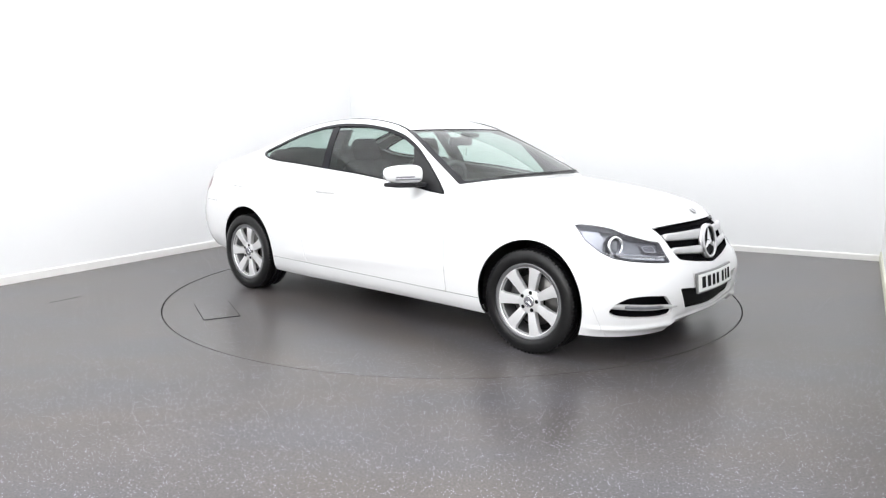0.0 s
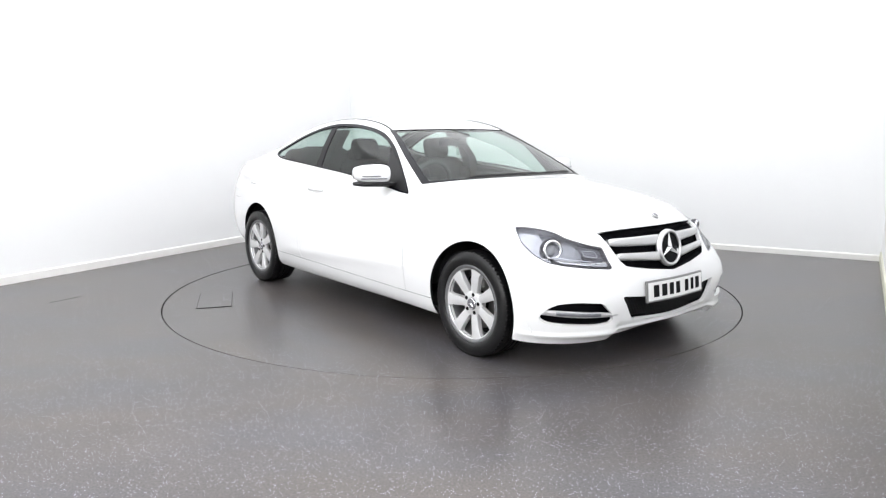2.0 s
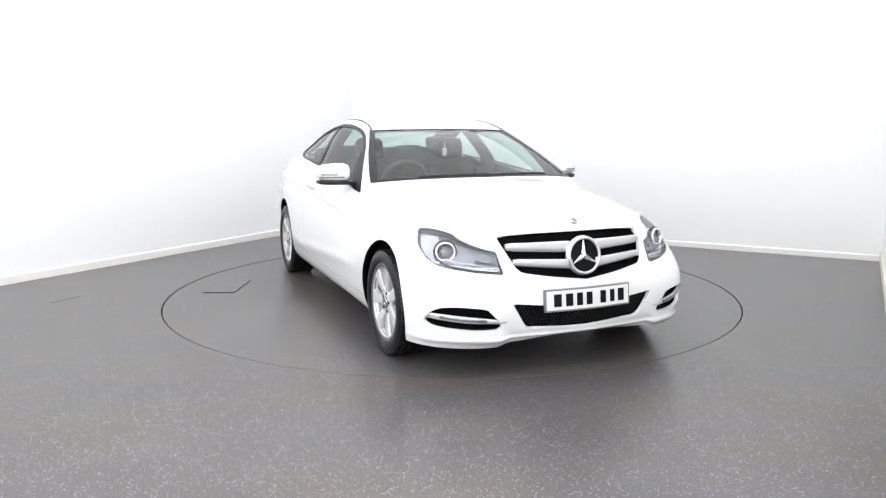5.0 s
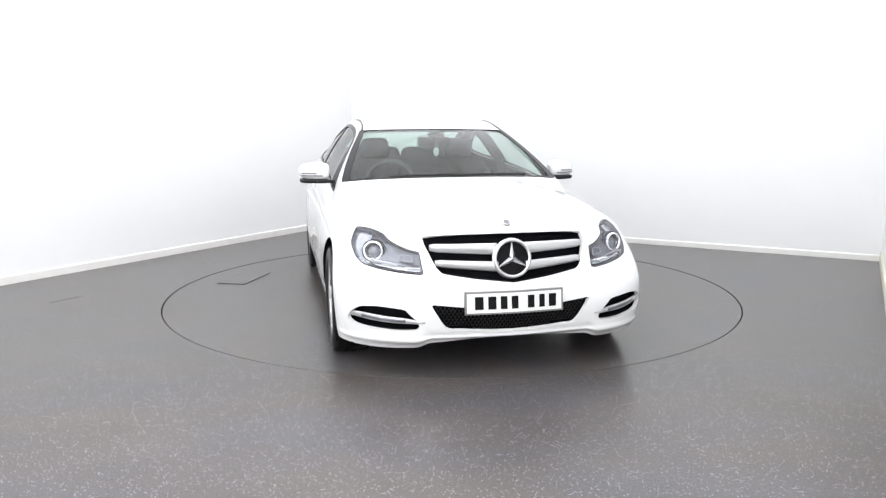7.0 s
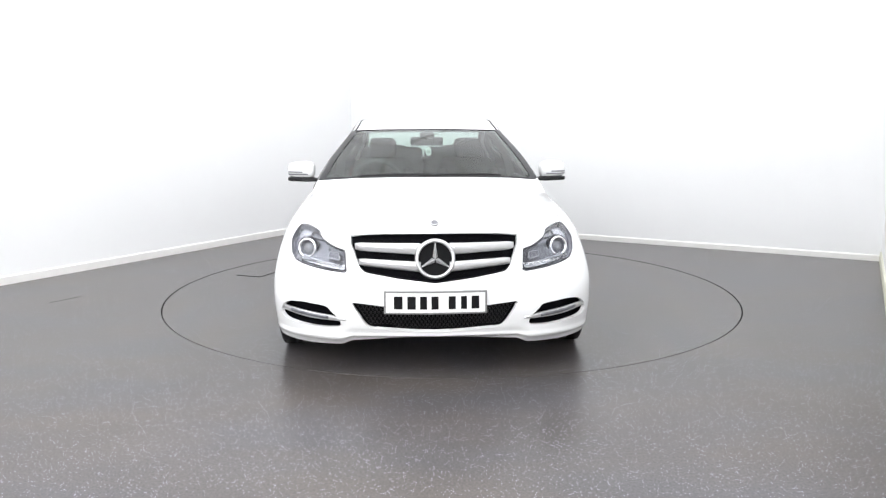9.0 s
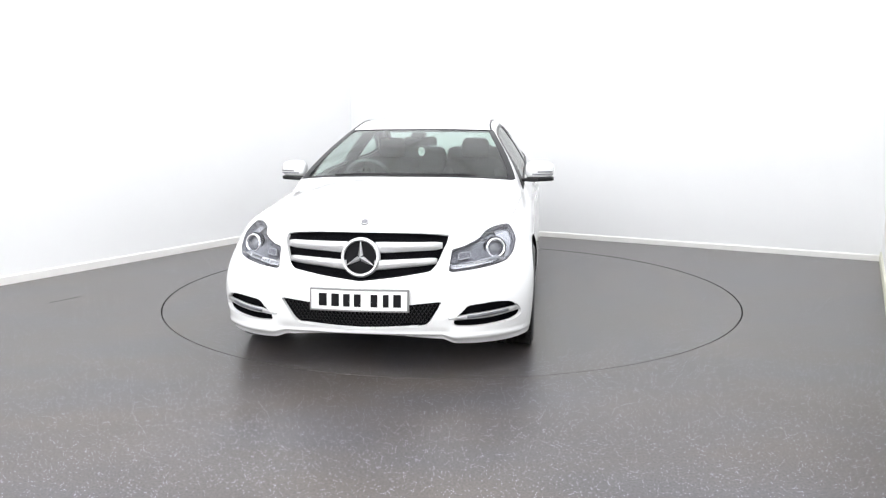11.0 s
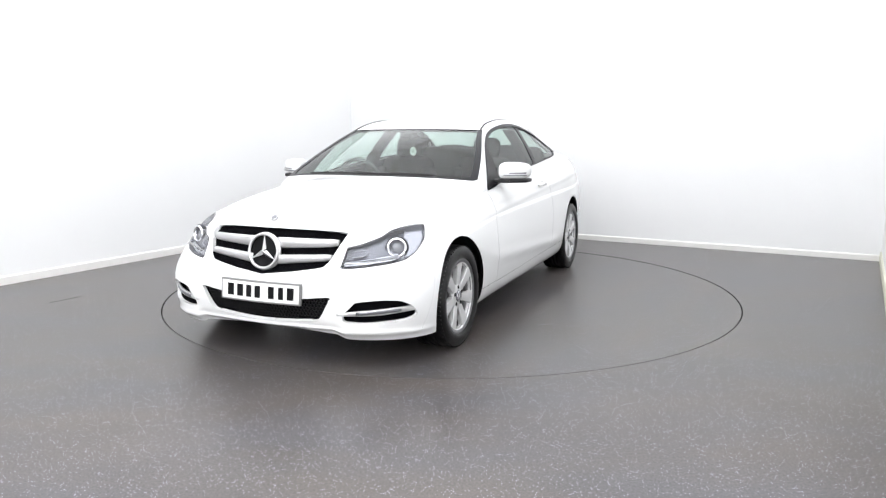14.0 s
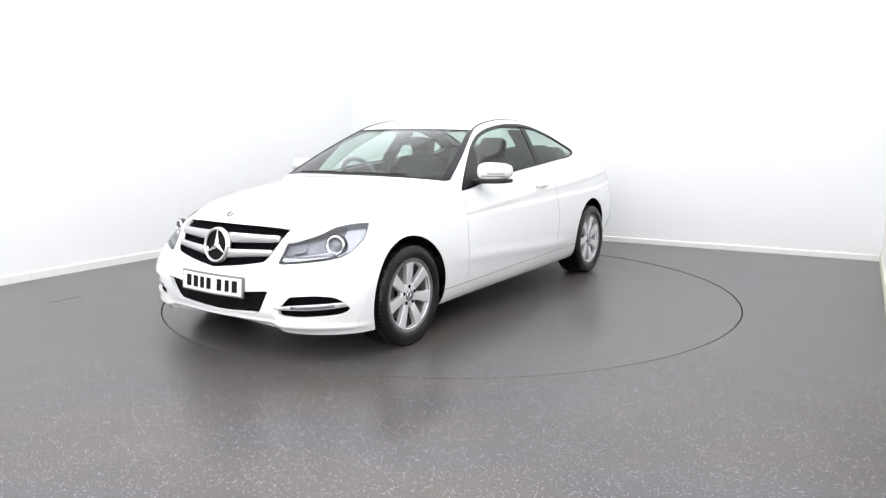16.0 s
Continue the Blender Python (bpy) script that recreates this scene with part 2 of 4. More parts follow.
def split(V, F, f):
    """Cut a triangle mesh along f = 0 (f: a value per vertex). Returns the part with f < 0 and the part with f >= 0."""
    V, F, f = np.asarray(V, float), np.asarray(F), np.asarray(f, float)
    f = np.where(np.abs(f) < 1e-6, 1e-6, f)
    neg = f < 0
    c = neg[F].sum(1)
    inside, outside = [F[c == 3]], [F[c == 0]]
    new_v, seen, ti, to = [], {}, [], []

    def cut(a, b):
        key = (a, b) if a < b else (b, a)
        if key not in seen:
            a, b = key
            t = f[a] / (f[a] - f[b])
            seen[key] = len(V) + len(new_v)
            new_v.append(V[a] + (V[b] - V[a]) * t)
        return seen[key]

    for tri in F[(c == 1) | (c == 2)]:
        k = int(neg[tri].sum())
        lone = [q for q in range(3) if neg[tri[q]] == (k == 1)][0]
        a, b, d = (int(tri[(lone + q) % 3]) for q in range(3))
        p, q = cut(a, b), cut(a, d)
        one, two = (ti, to) if k == 1 else (to, ti)
        one.append((a, p, q))
        two.extend(((p, b, d), (p, d, q)))
    W = np.vstack([V, np.array(new_v)]) if new_v else V
    out = []
    for keep, extra in ((inside, ti), (outside, to)):
        G = np.vstack([keep[0]] + ([np.array(extra)] if extra else []))
        used, inv = np.unique(G, return_inverse=True)
        out.append((W[used], inv.reshape(-1, 3)))
    return out


def normals(V, F):
    V = V[:, :3]
    N = np.zeros_like(V)
    n = np.cross(V[F[:, 1]] - V[F[:, 0]], V[F[:, 2]] - V[F[:, 0]])
    for k in range(3):
        np.add.at(N, F[:, k], n)
    return N / (np.linalg.norm(N, axis=1, keepdims=True) + 1e-12)


def rimmed(V, F, depth=0.012, way=None):
    """The panel with its free edges turned inwards (or along a given way), so that it shows its thickness."""
    V, F = np.asarray(V, float)[:, :3], np.asarray(F)
    N = normals(V, F)
    E = np.concatenate([F[:, [0, 1]], F[:, [1, 2]], F[:, [2, 0]]])
    key = np.sort(E, 1)
    _, idx, cnt = np.unique(key, axis=0, return_index=True, return_counts=True)
    E = E[idx[cnt == 1]]
    used, inv = np.unique(E, return_inverse=True)
    inv = inv.reshape(-1, 2)
    n, m = len(V), len(used)
    top, low = V[used], V[used] - (N[used] * depth if way is None else np.array(way))
    faces = [tuple(t) for t in F] + [(n + b, n + a, n + m + a, n + m + b) for a, b in inv]
    return np.vstack([V, top, low]), faces


def shifted(V, F, d):
    W = np.array(V, float)
    W[:, :3] += normals(W, F) * d
    return W


def polygon_field(P, Q):
    """Signed distance of the points Q (n, 2) from the closed polygon P, negative inside."""
    P, Q = np.asarray(P, float), np.asarray(Q, float)
    best, odd = np.full(len(Q), 1e9), np.zeros(len(Q), bool)
    for a, b in zip(P, np.roll(P, -1, 0)):
        e, w = b - a, Q - a
        t = np.clip((w @ e) / (e @ e + 1e-15), 0, 1)
        best = np.minimum(best, np.hypot(*(w - t[:, None] * e).T))
        if a[1] != b[1]:
            hit = (a[1] > Q[:, 1]) != (b[1] > Q[:, 1])
            odd ^= hit & (Q[:, 0] < (b[0] - a[0]) * (Q[:, 1] - a[1]) / (b[1] - a[1]) + a[0])
    return np.where(odd, -best, best)


def rounded(P, n=10, r=0.25):
    """A closed outline with softened corners: each corner is cut by a short curve."""
    P = np.asarray(P, float)
    out = []
    for a, b, c in zip(np.roll(P, 1, 0), P, np.roll(P, -1, 0)):
        p, q = b + (a - b) * r, b + (c - b) * r
        for t in np.linspace(0, 1, n):
            out.append((1 - t) ** 2 * p + 2 * t * (1 - t) * b + t * t * q)
    return np.array(out)


# ---- the car's surfaces: x forward, y to its left, z up, from the middle of the wheelbase on the ground ----
# lengthwise lines from the tail's middle along the left side to the nose's middle
KEY_X = 13
LINE_BOTTOM = [(-2.31, 0, .33), (-2.27, .45, .32), (-2.09, .715, .30), (-1.82, .80, .28), (-1.38, .85, .22), (-.75, .86, .195), (0, .86, .19),
               (.75, .86, .185), (1.38, .87, .175), (1.775, .852, .168), (2.01, .585, .168), (2.075, .26, .188), (2.095, 0, .20)]
LINE_LOW = [(-2.39, 0, .40), (-2.35, .46, .40), (-2.16, .745, .40), (-1.85, .838, .38), (-1.38, .895, .32), (-.75, .90, .28), (0, .90, .275),
            (.75, .90, .27), (1.38, .892, .27), (1.795, .870, .26), (2.045, .61, .26), (2.105, .27, .26), (2.125, 0, .26)]
LINE_MID = [(-2.40, 0, .60), (-2.36, .46, .60), (-2.17, .765, .60), (-1.86, .856, .60), (-1.38, .912, .55), (-.75, .915, .50), (0, .91, .50),
            (.75, .915, .50), (1.38, .907, .50), (1.805, .870, .46), (2.055, .61, .44), (2.113, .27, .44), (2.13, 0, .44)]
LINE_HIGH = [(-2.36, 0, .80), (-2.32, .46, .80), (-2.14, .74, .80), (-1.86, .832, .79), (-1.38, .892, .77), (-.75, .895, .76), (0, .885, .74),
             (.75, .885, .72), (1.38, .885, .66), (1.75, .812, .62), (1.995, .52, .595), (2.065, .26, .60), (2.09, 0, .60)]
LINE_NECK = [(-2.35, 0, .93), (-2.31, .45, .93), (-2.10, .70, .93), (-1.87, .795, .93), (-1.38, .86, .93), (-.75, .855, .90), (0, .85, .87),
             (.75, .85, .82), (1.38, .845, .755), (1.69, .757, .715), (1.955, .48, .69), (2.03, .25, .70), (2.055, 0, .70)]
LINE_TOP = [(-2.31, 0, .965), (-2.26, .44, .97), (-2.08, .66, .985), (-1.85, .735, 1.015), (-1.38, .775, 1.03), (-.75, .805, .995), (0, .81, .945),
            (.75, .80, .875), (1.38, .77, .80), (1.65, .68, .765), (1.91, .45, .735), (1.99, .24, .745), (2.01, 0, .75)]
LINES = [LINE_BOTTOM, LINE_LOW, LINE_MID, LINE_HIGH, LINE_NECK, LINE_TOP]


def ring_of(line):
    """The closed loop: the left line, then its mirror image back along the right side."""
    P = np.array(line, float)
    return np.vstack([P, P[-2:0:-1] * (1, -1, 1)])


RINGS = [ring_of(l) for l in LINES]


def side_point(u, w):
    """The lower body's skin at u along the loop (0 tail, 12 nose) and w up it (0 bottom, 5 shoulder)."""
    u, w = np.asarray(u, float), np.asarray(w, float)
    C = np.stack([bspline(r, u.ravel(), True) for r in RINGS], 0)
    W = w.ravel()
    out = np.empty((len(W), 3))
    order = {}
    for k, x in enumerate(W):
        order.setdefault(float(x), []).append(k)
    for x, ks in order.items():
        out[ks] = bspline(C[:, ks], np.array([x]))[0]
    # swage line: a slim ridge that falls towards the front, and a softer one low on the door
    for z0, slope, height, x0, x1, size, width in ((.794, -.0622, .0065, -2.0, 1.0, 1.0, .03), (.40, .06, .010, -.95, .95, 1.0, .05)):
        d = out[:, 2] - (z0 + slope * out[:, 0])
        fade = np.clip((out[:, 0] - x0) / .3, 0, 1) * np.clip((x1 - out[:, 0]) / .3, 0, 1) * (np.abs(out[:, 1]) > .6)
        out[:, 1] += np.sign(out[:, 1]) * height * fade * np.clip(1 - np.abs(d) / width, 0, 1)
    # lip along the foot of the front bumper
    nose = np.clip((out[:, 0] - 1.72) / .15, 0, 1)
    reach = np.hypot(out[:, 0] - 1.3, out[:, 1]) + 1e-9
    lip = .012 * nose * np.clip(1 - np.abs(out[:, 2] - .212) / .022, 0, 1)
    out[:, 0] += lip * (out[:, 0] - 1.3) / reach
    out[:, 1] += lip * out[:, 1] / reach
    # under the intake the foot steps up between two fuller corners
    step = np.clip((.50 - np.abs(out[:, 1])) / .075, 0, 1)
    step = step * step * (3 - 2 * step) * nose
    low = np.clip((.272 - out[:, 2]) / .075, 0, 1)
    out[:, 2] += .019 * step * low
    out[:, 0] -= .006 * step * low
    corner = np.clip((np.abs(out[:, 1]) - .43) / .07, 0, 1) * np.clip((.84 - np.abs(out[:, 1])) / .2, 0, 1) * nose
    out[:, 0] += .014 * corner * np.clip(1 - np.abs(out[:, 2] - .225) / .05, 0, 1)
    return out.reshape(u.shape + (3,))


# roof edge and middle line, from the scuttle over the roof to the tail
ROOF_EDGE = [(.90, .775, .83), (.76, .757, .952), (.43, .662, 1.138), (.119, .556, 1.291), (-.17, .535, 1.356), (-.5, .54, 1.368),
             (-.95, .575, 1.305), (-1.36, .605, 1.175), (-1.66, .675, 1.075), (-1.88, .70, 1.018), (-2.08, .66, .985)]
ROOF_MID = [(1.10, 0, .95), (.97, 0, .985), (.60, 0, 1.16), (.21, 0, 1.30), (-.15, 0, 1.383), (-.55, 0, 1.385),
            (-.98, 0, 1.34), (-1.40, 0, 1.20), (-1.78, 0, 1.03), (-2.05, 0, .995), (-2.31, 0, .965)]
ROOF_U = [7.22, 7.0, 6.55, 6.15, 5.77, 5.33, 4.72, 4.03, 3.45, 2.87, 2.0]


def roof_point(s, v):
    E, C = bspline(ROOF_EDGE, s), bspline(ROOF_MID, s)
    a = np.abs(v)
    out = np.empty(np.shape(s) + (3,))
    out[..., 0] = C[..., 0] + (E[..., 0] - C[..., 0]) * a ** 2.0
    out[..., 1] = E[..., 1] * v
    out[..., 2] = C[..., 2] + (E[..., 2] - C[..., 2]) * a ** 2.6
    return out


def cabin_point(s, w):
    """The left cabin wall, from the belt (w 0) to the roof edge (w 1)."""
    E = bspline(ROOF_EDGE, s)
    u = bspline(np.array(ROOF_U)[:, None], s)[..., 0]
    B = bspline(RINGS[5], u, True)
    out = B + (E - B) * w[..., None]
    h = np.linalg.norm((E - B), axis=-1)
    out[..., 1] += 0.16 * h * w * (1 - w)
    return out


HOOD_MID = [(1.02, 0, .972), (1.35, 0, .935), (1.68, 0, .885), (1.90, 0, .835), (1.985, 0, .79), (2.01, 0, .75)]
HOOD_U = [7.05, 7.8, 8.65, 9.3, 9.75, 10.05]


def hood_point(s, v):
    u = bspline(np.array(HOOD_U)[:, None], s)[..., 0]
    E, C = bspline(RINGS[5], u, True), bspline(HOOD_MID, s)
    a = np.abs(v)
    out = np.empty(np.shape(s) + (3,))
    out[..., 0] = C[..., 0] + (E[..., 0] - C[..., 0]) * a ** 2.2
    out[..., 1] = E[..., 1] * v
    out[..., 2] = C[..., 2] + (E[..., 2] - C[..., 2]) * a ** 2.8
    return out


def sheet(fn, a, b, loop=False):
    """A triangle mesh of a surface over the parameters a x b: each vertex as x, y, z, a, b."""
    A, B = np.meshgrid(a, b, indexing="ij")
    V = np.concatenate([fn(A, B), A[..., None], B[..., None]], -1).reshape(-1, 5)
    F = tris(grid_faces(len(a), len(b), loop))
    if (normals(V, F) * (V[:, :3] - (-.1, 0, .45))).sum() < 0:      # faces look outwards
        F = F[:, ::-1]
    return V, F


# ---- the room ----
def slab(name, pts, z0, z1, mat, label, category):
    n = len(pts)
    V = [(*p, z0) for p in pts] + [(*p, z1) for p in pts]
    F = [tuple(range(n))[::-1], tuple(range(n, 2 * n))] + [(i, (i + 1) % n, n + (i + 1) % n, n + i) for i in range(n)]
    return tagged(new(name, mesh_of(name, V, F, mat, False)), label, category, kind="structure")


def plan(a0, a1, b0, b1):
    return [tuple(room_at(a, b, 0).xy) for a, b in ((a0, b0), (a0, b1), (a1, b1), (a1, b0))]


def floor_with_hole():
    """The floor sheet round the turntable's opening."""
    corners = plan(-0.01, ROOM_L + 0.01, -0.01, ROOM_W + 0.01)
    ang = [2 * math.pi * k / 288 for k in range(288)]
    ang += [math.atan2(y - TY, x - TX) % (2 * math.pi) for x, y in corners]
    ang = sorted(set(ang))
    inner, outer, low = [], [], []
    for t in ang:
        c, s = math.cos(t), math.sin(t)
        best = 1e9
        for (x0, y0), (x1, y1) in zip(corners, corners[1:] + corners[:1]):
            ex, ey = x1 - x0, y1 - y0
            det = c * -ey + s * ex
            if abs(det) > 1e-9:
                k = ((x0 - TX) * -ey + (y0 - TY) * ex) / det
                q = (c * (y0 - TY) - s * (x0 - TX)) / det
                if k > 0 and -1e-6 <= q <= 1 + 1e-6:
                    best = min(best, k)
        inner.append((TX + c * (TR + 0.006), TY + s * (TR + 0.006), 0))
        low.append((TX + c * (TR + 0.006), TY + s * (TR + 0.006), -0.12))
        outer.append((TX + c * best, TY + s * best, 0))
    n = len(ang)
    F = [(i, n + i, n + (i + 1) % n, (i + 1) % n) for i in range(n)] + [(2 * n + i, i, (i + 1) % n, 2 * n + (i + 1) % n) for i in range(n)]
    return tagged(new("floor", mesh_of("floor", inner + outer + low, F, M_FLOOR, False)),
                  "grey flecked vinyl studio floor with a satin sheen", "floor", kind="structure")


floor_with_hole()
# band added over the opening's wall, so that the gap looks dark
V, F = lathe([(TR + 0.006, -0.0006), (TR + 0.0045, -0.0006), (TR + 0.0045, -0.11)], 288, "z")
tagged(new("opening_dark_band", mesh_of("opening_dark_band", [(x + TX, y + TY, z) for x, y, z in V], F, M_GAP)),
       "dark band added inside the turntable opening to darken its gap", "floor trim", kind="structure")
slab("floor_base", plan(-0.2, ROOM_L + 0.2, -0.2, ROOM_W + 0.2), -0.3, -0.12, M_GAP, "dark pit below the turntable opening", "floor")
slab("ceiling", plan(-0.2, ROOM_L + 0.2, -0.2, ROOM_W + 0.2), ROOM_H, ROOM_H + 0.2, M_CEIL, "plain grey painted studio ceiling", "ceiling")
slab("wall_far", plan(-0.2, 0, -0.2, ROOM_W + 0.2), -0.1, ROOM_H, M_WALL, "smooth white painted studio wall", "wall")
slab("wall_left", plan(0, ROOM_L, -0.2, 0), -0.1, ROOM_H, M_WALL, "smooth white painted studio wall", "wall")
slab("wall_right", plan(0, ROOM_L, ROOM_W, ROOM_W + 0.2), -0.1, ROOM_H, M_WALL, "smooth white painted studio wall", "wall")
slab("wall_near", plan(ROOM_L, ROOM_L + 0.2, -0.2, ROOM_W + 0.2), -0.1, ROOM_H, M_WALL, "smooth white painted studio wall", "wall")


def skirting(name, a0, b0, a1, b1, inward, height, mat, label):
    """A board with a rounded top edge along a wall's foot."""
    prof = [(0, 0.0005), (0.016, 0.0005), (0.016, height - 0.012), (0.012, height - 0.004), (0.006, height), (0, height)]
    V, F = [], []
    for a, b in ((a0, b0), (a1, b1)):
        for d, z in prof:
            p = room_at(a, b, z) + inward * d
            V.append(tuple(p))
    k = len(prof)
    F = [(i, (i + 1) % k, k + (i + 1) % k, k + i) for i in range(k)] + [tuple(range(k))[::-1], tuple(range(k, 2 * k))]
    return tagged(new(name, mesh_of(name, V, F, mat, False)), label, "skirting board", kind="structure")


skirting("baseboard_left", 0.017, 0, ROOM_L, 0, RV, 0.078, M_SKIRT, "white painted skirting board along the wall")
skirting("baseboard_far", 0, 0, 0, ROOM_W, RU, 0.062, M_SKIRT, "white painted skirting board along the wall")
skirting("baseboard_right", 0.017, ROOM_W, ROOM_L, ROOM_W, -RV, 0.10, M_SKIRT_OLD, "yellowed white skirting board along the wall")


def ceiling_light(a, b):
    p = room_at(a, b, ROOM_H)
    ob = new("ceiling_light")
    ob.matrix_basis = pose(p.x, p.y, p.z, 0, 0, ROOM_TURN)
    w, l = LAMP_W / 2, LAMP_L / 2
    bm = bmesh.new()
    for x0, x1, y0, y1 in ((-w - .03, -w, -l - .03, l + .03), (w, w + .03, -l - .03, l + .03), (-w, w, -l - .03, -l), (-w, w, l, l + .03)):
        box(bm, x0, x1, y0, y1, -0.07, -0.001, 0.004)
    part("frame", bm, M_SKIRT, ob)
    bm = bmesh.new()
    box(bm, -w + .001, w - .001, -l + .001, l - .001, -0.05, -0.03)
    part("diffuser", bm, M_LAMP, ob, "glowing white diffuser")
    return tagged(ob, "large square white ceiling light panel, lit", "ceiling light", "ceiling light panels")


for a, b in LAMPS:
    ceiling_light(a, b)


def added_softbox(b):
    """An unseen tall soft box, added as fill on the near wall behind the camera."""
    p = room_at(ROOM_L, b, FILL_Z)
    ob = new("added_softbox")
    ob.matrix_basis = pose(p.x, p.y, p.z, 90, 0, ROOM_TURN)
    w, h = FILL_W / 2, FILL_H / 2
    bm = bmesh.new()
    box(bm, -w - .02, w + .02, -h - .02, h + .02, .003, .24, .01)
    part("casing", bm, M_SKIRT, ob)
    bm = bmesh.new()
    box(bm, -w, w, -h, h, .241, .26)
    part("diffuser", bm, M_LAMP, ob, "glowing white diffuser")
    return tagged(ob, "large lit rectangular soft box, added out of view as fill light", "studio light", "soft boxes")


# casings and diffusers of the added fill lamps
for b in FILL_B:
    added_softbox(b)


def floor_mark(name, x0, y0, x1, y1, width, mat, label, category):
    """A thin worn line on the floor, ragged along its edges."""
    a, b = Vector((x0, y0, 0)), Vector((x1, y1, 0))
    d = b - a
    n = Vector((-d.y, d.x, 0)).normalized()
    V, F = [], []
    for k in range(9):
        p = a + d * (k / 8)
        h = width / 2 * (0.6 + 0.6 * random.random()) * (0.35 if k in (0, 8) else 1)
        V += [tuple(p + n * h + Vector((0, 0, .0012))), tuple(p - n * h + Vector((0, 0, .0012)))]
        if k:
            F.append((2 * k - 2, 2 * k - 1, 2 * k + 1, 2 * k))
    return tagged(new(name, mesh_of(name, V, F, mat, False)), label, category)


floor_mark("floor_scuff", -2.985, 5.34, -2.845, 5.56, 0.022, M_LINE, "thin dark worn seam in the grey vinyl floor", "floor mark")


def floor_chip(x, y, r, label):
    V = [(x, y, 0.002)] + [(x + r * (0.6 + 0.5 * random.random()) * math.cos(k), y + r * (0.6 + 0.5 * random.random()) * math.sin(k), 0.0006)
                           for k in (0, 1.1, 2.2, 3.2, 4.2, 5.2)]
    F = [(0, k, k % 6 + 1) for k in range(1, 7)]
    tagged(new("floor_chip", mesh_of("floor_chip", V, F, M_DUST, False)), label, "debris", "pale specks on the floor")


floor_chip(3.93, 7.02, 0.016, "small pale paint chip on the grey floor")
floor_chip(1.47, 2.98, 0.006, "tiny pale crumb on the grey floor")
floor_chip(-0.36, 4.35, 0.006, "tiny pale crumb on the grey floor")


def make_turntable():
    """A disc flush with the floor; the vinyl runs over it; an access hatch is cut near its rim."""
    table = new("turntable")
    table.matrix_basis = pose(TX, TY, SUNK)
    V, F = lathe([(0.0, 0.0), (1.2, 0.0), (TR - 0.004, 0.0), (TR - 0.0035, -0.001), (TR - 0.0035, -0.11)], 288, "z")
    child("disc", V, F, M_FLOOR, table, "", False)
    V, F = lathe([(TR - 0.003, -0.10), (TR - 0.003, -0.006), (TR, -0.006), (TR, -0.10)], 288, "z")
    child("rim", V, F, M_GAP, table, "dark metal edge strip")
    a = radians(-51.0)
    R = Matrix.Rotation(-a, 4, "Z")
    c = [R @ Vector((x - TX, y - TY, 0)) for x, y in ((-1.803, 5.155), (-1.571, 5.227), (-1.701, 5.706), (-1.933, 5.634))]
    top = 0.0045
    child("hatch_plate", [(p.x, p.y, top) for p in c], [(0, 1, 2, 3)], M_FLOOR, table, "raised access hatch covered in grey vinyl", False)
    for p, q in zip(c, c[1:] + c[:1]):
        d = (q - p).normalized()
        n = Vector((d.y, -d.x, 0)) * 0.003
        V = [tuple(v + Vector((0, 0, z))) for z in (-.001, top - .0005) for v in (p + n, p, q, q + n)]
        F = [(3, 2, 1, 0), (4, 5, 6, 7), (0, 1, 5, 4), (1, 2, 6, 5), (2, 3, 7, 6), (3, 0, 4, 7)]
        child("hatch_edge", V, F, M_GAP, table, "dark edge of the access hatch", False)
    return tagged(table, "flush round turntable covered in grey flecked vinyl", "turntable")


turntable = make_turntable()


# ---- the car ----
car = tagged(new("car"), "white two-door coupe with silver alloy wheels, on the turntable", "car")
WF, WR, WZ, TYRE_R = 1.385, -1.38, 0.306, 0.306


def both(poly):
    """A half outline from the middle outwards and back, closed by its mirror image."""
    P = np.array(poly, float)
    return np.vstack([P, (P * (-1, 1))[::-1]])


LAMP_OUT = [(-.405, .760), (-.455, .761), (-.513, .756), (-.605, .740), (-.668, .711), (-.724, .694), (-.80, .673), (-.860, .664),
            (-.884, .61), (-.914, .552), (-.78, .561), (-.65, .575), (-.56, .591), (-.492, .626), (-.430, .685)]
GRILLE_OUT = both([(0, .775), (.34, .768), (.425, .76), (.446, .745), (.443, .700), (.419, .643), (.394, .588), (.366, .559), (.206, .532), (0.0, .508)])
INTAKE_OUT = both([(0, .382), (.256, .388), (.435, .410), (.406, .362), (.370, .301), (.341, .270), (.164, .256), (0.0, .250)])
FOG_OUT = [(.838, .326), (.815, .366), (.775, .392), (.70, .400), (.565, .388), (.545, .362), (.505, .325), (.490, .300), (.495, .276),
           (.60, .270), (.79, .279), (.835, .300)]
WINDOW_OUT = [(.705, .872), (.62, .962), (.488, 1.067), (.324, 1.175), (.141, 1.257), (-.042, 1.304), (-.27, 1.333), (-.514, 1.339),
              (-.693, 1.32), (-.82, 1.292), (-.94, 1.262), (-1.06, 1.228), (-1.17, 1.188), (-1.285, 1.145), (-1.345, 1.115), (-1.30, 1.085), (-1.20, 1.063),
              (-1.085, 1.051), (-.79, 1.034), (-.40, 1.004), (-.095, .98), (.192, .948), (.48, .909)]
GUIDE_OUT = [(-.893, .570), (-.78, .579), (-.65, .593), (-.585, .608), (-.590, .630), (-.65, .616), (-.78, .602), (-.880, .593)]
WINK_OUT = [(-.842, .612), (-.760, .622), (-.752, .652), (-.820, .650)]
TAIL_OUT = [(-1.985, .905), (-2.2, .915), (-2.6, .915), (-2.6, .76), (-2.2, .755), (-2.06, .77), (-2.01, .82)]


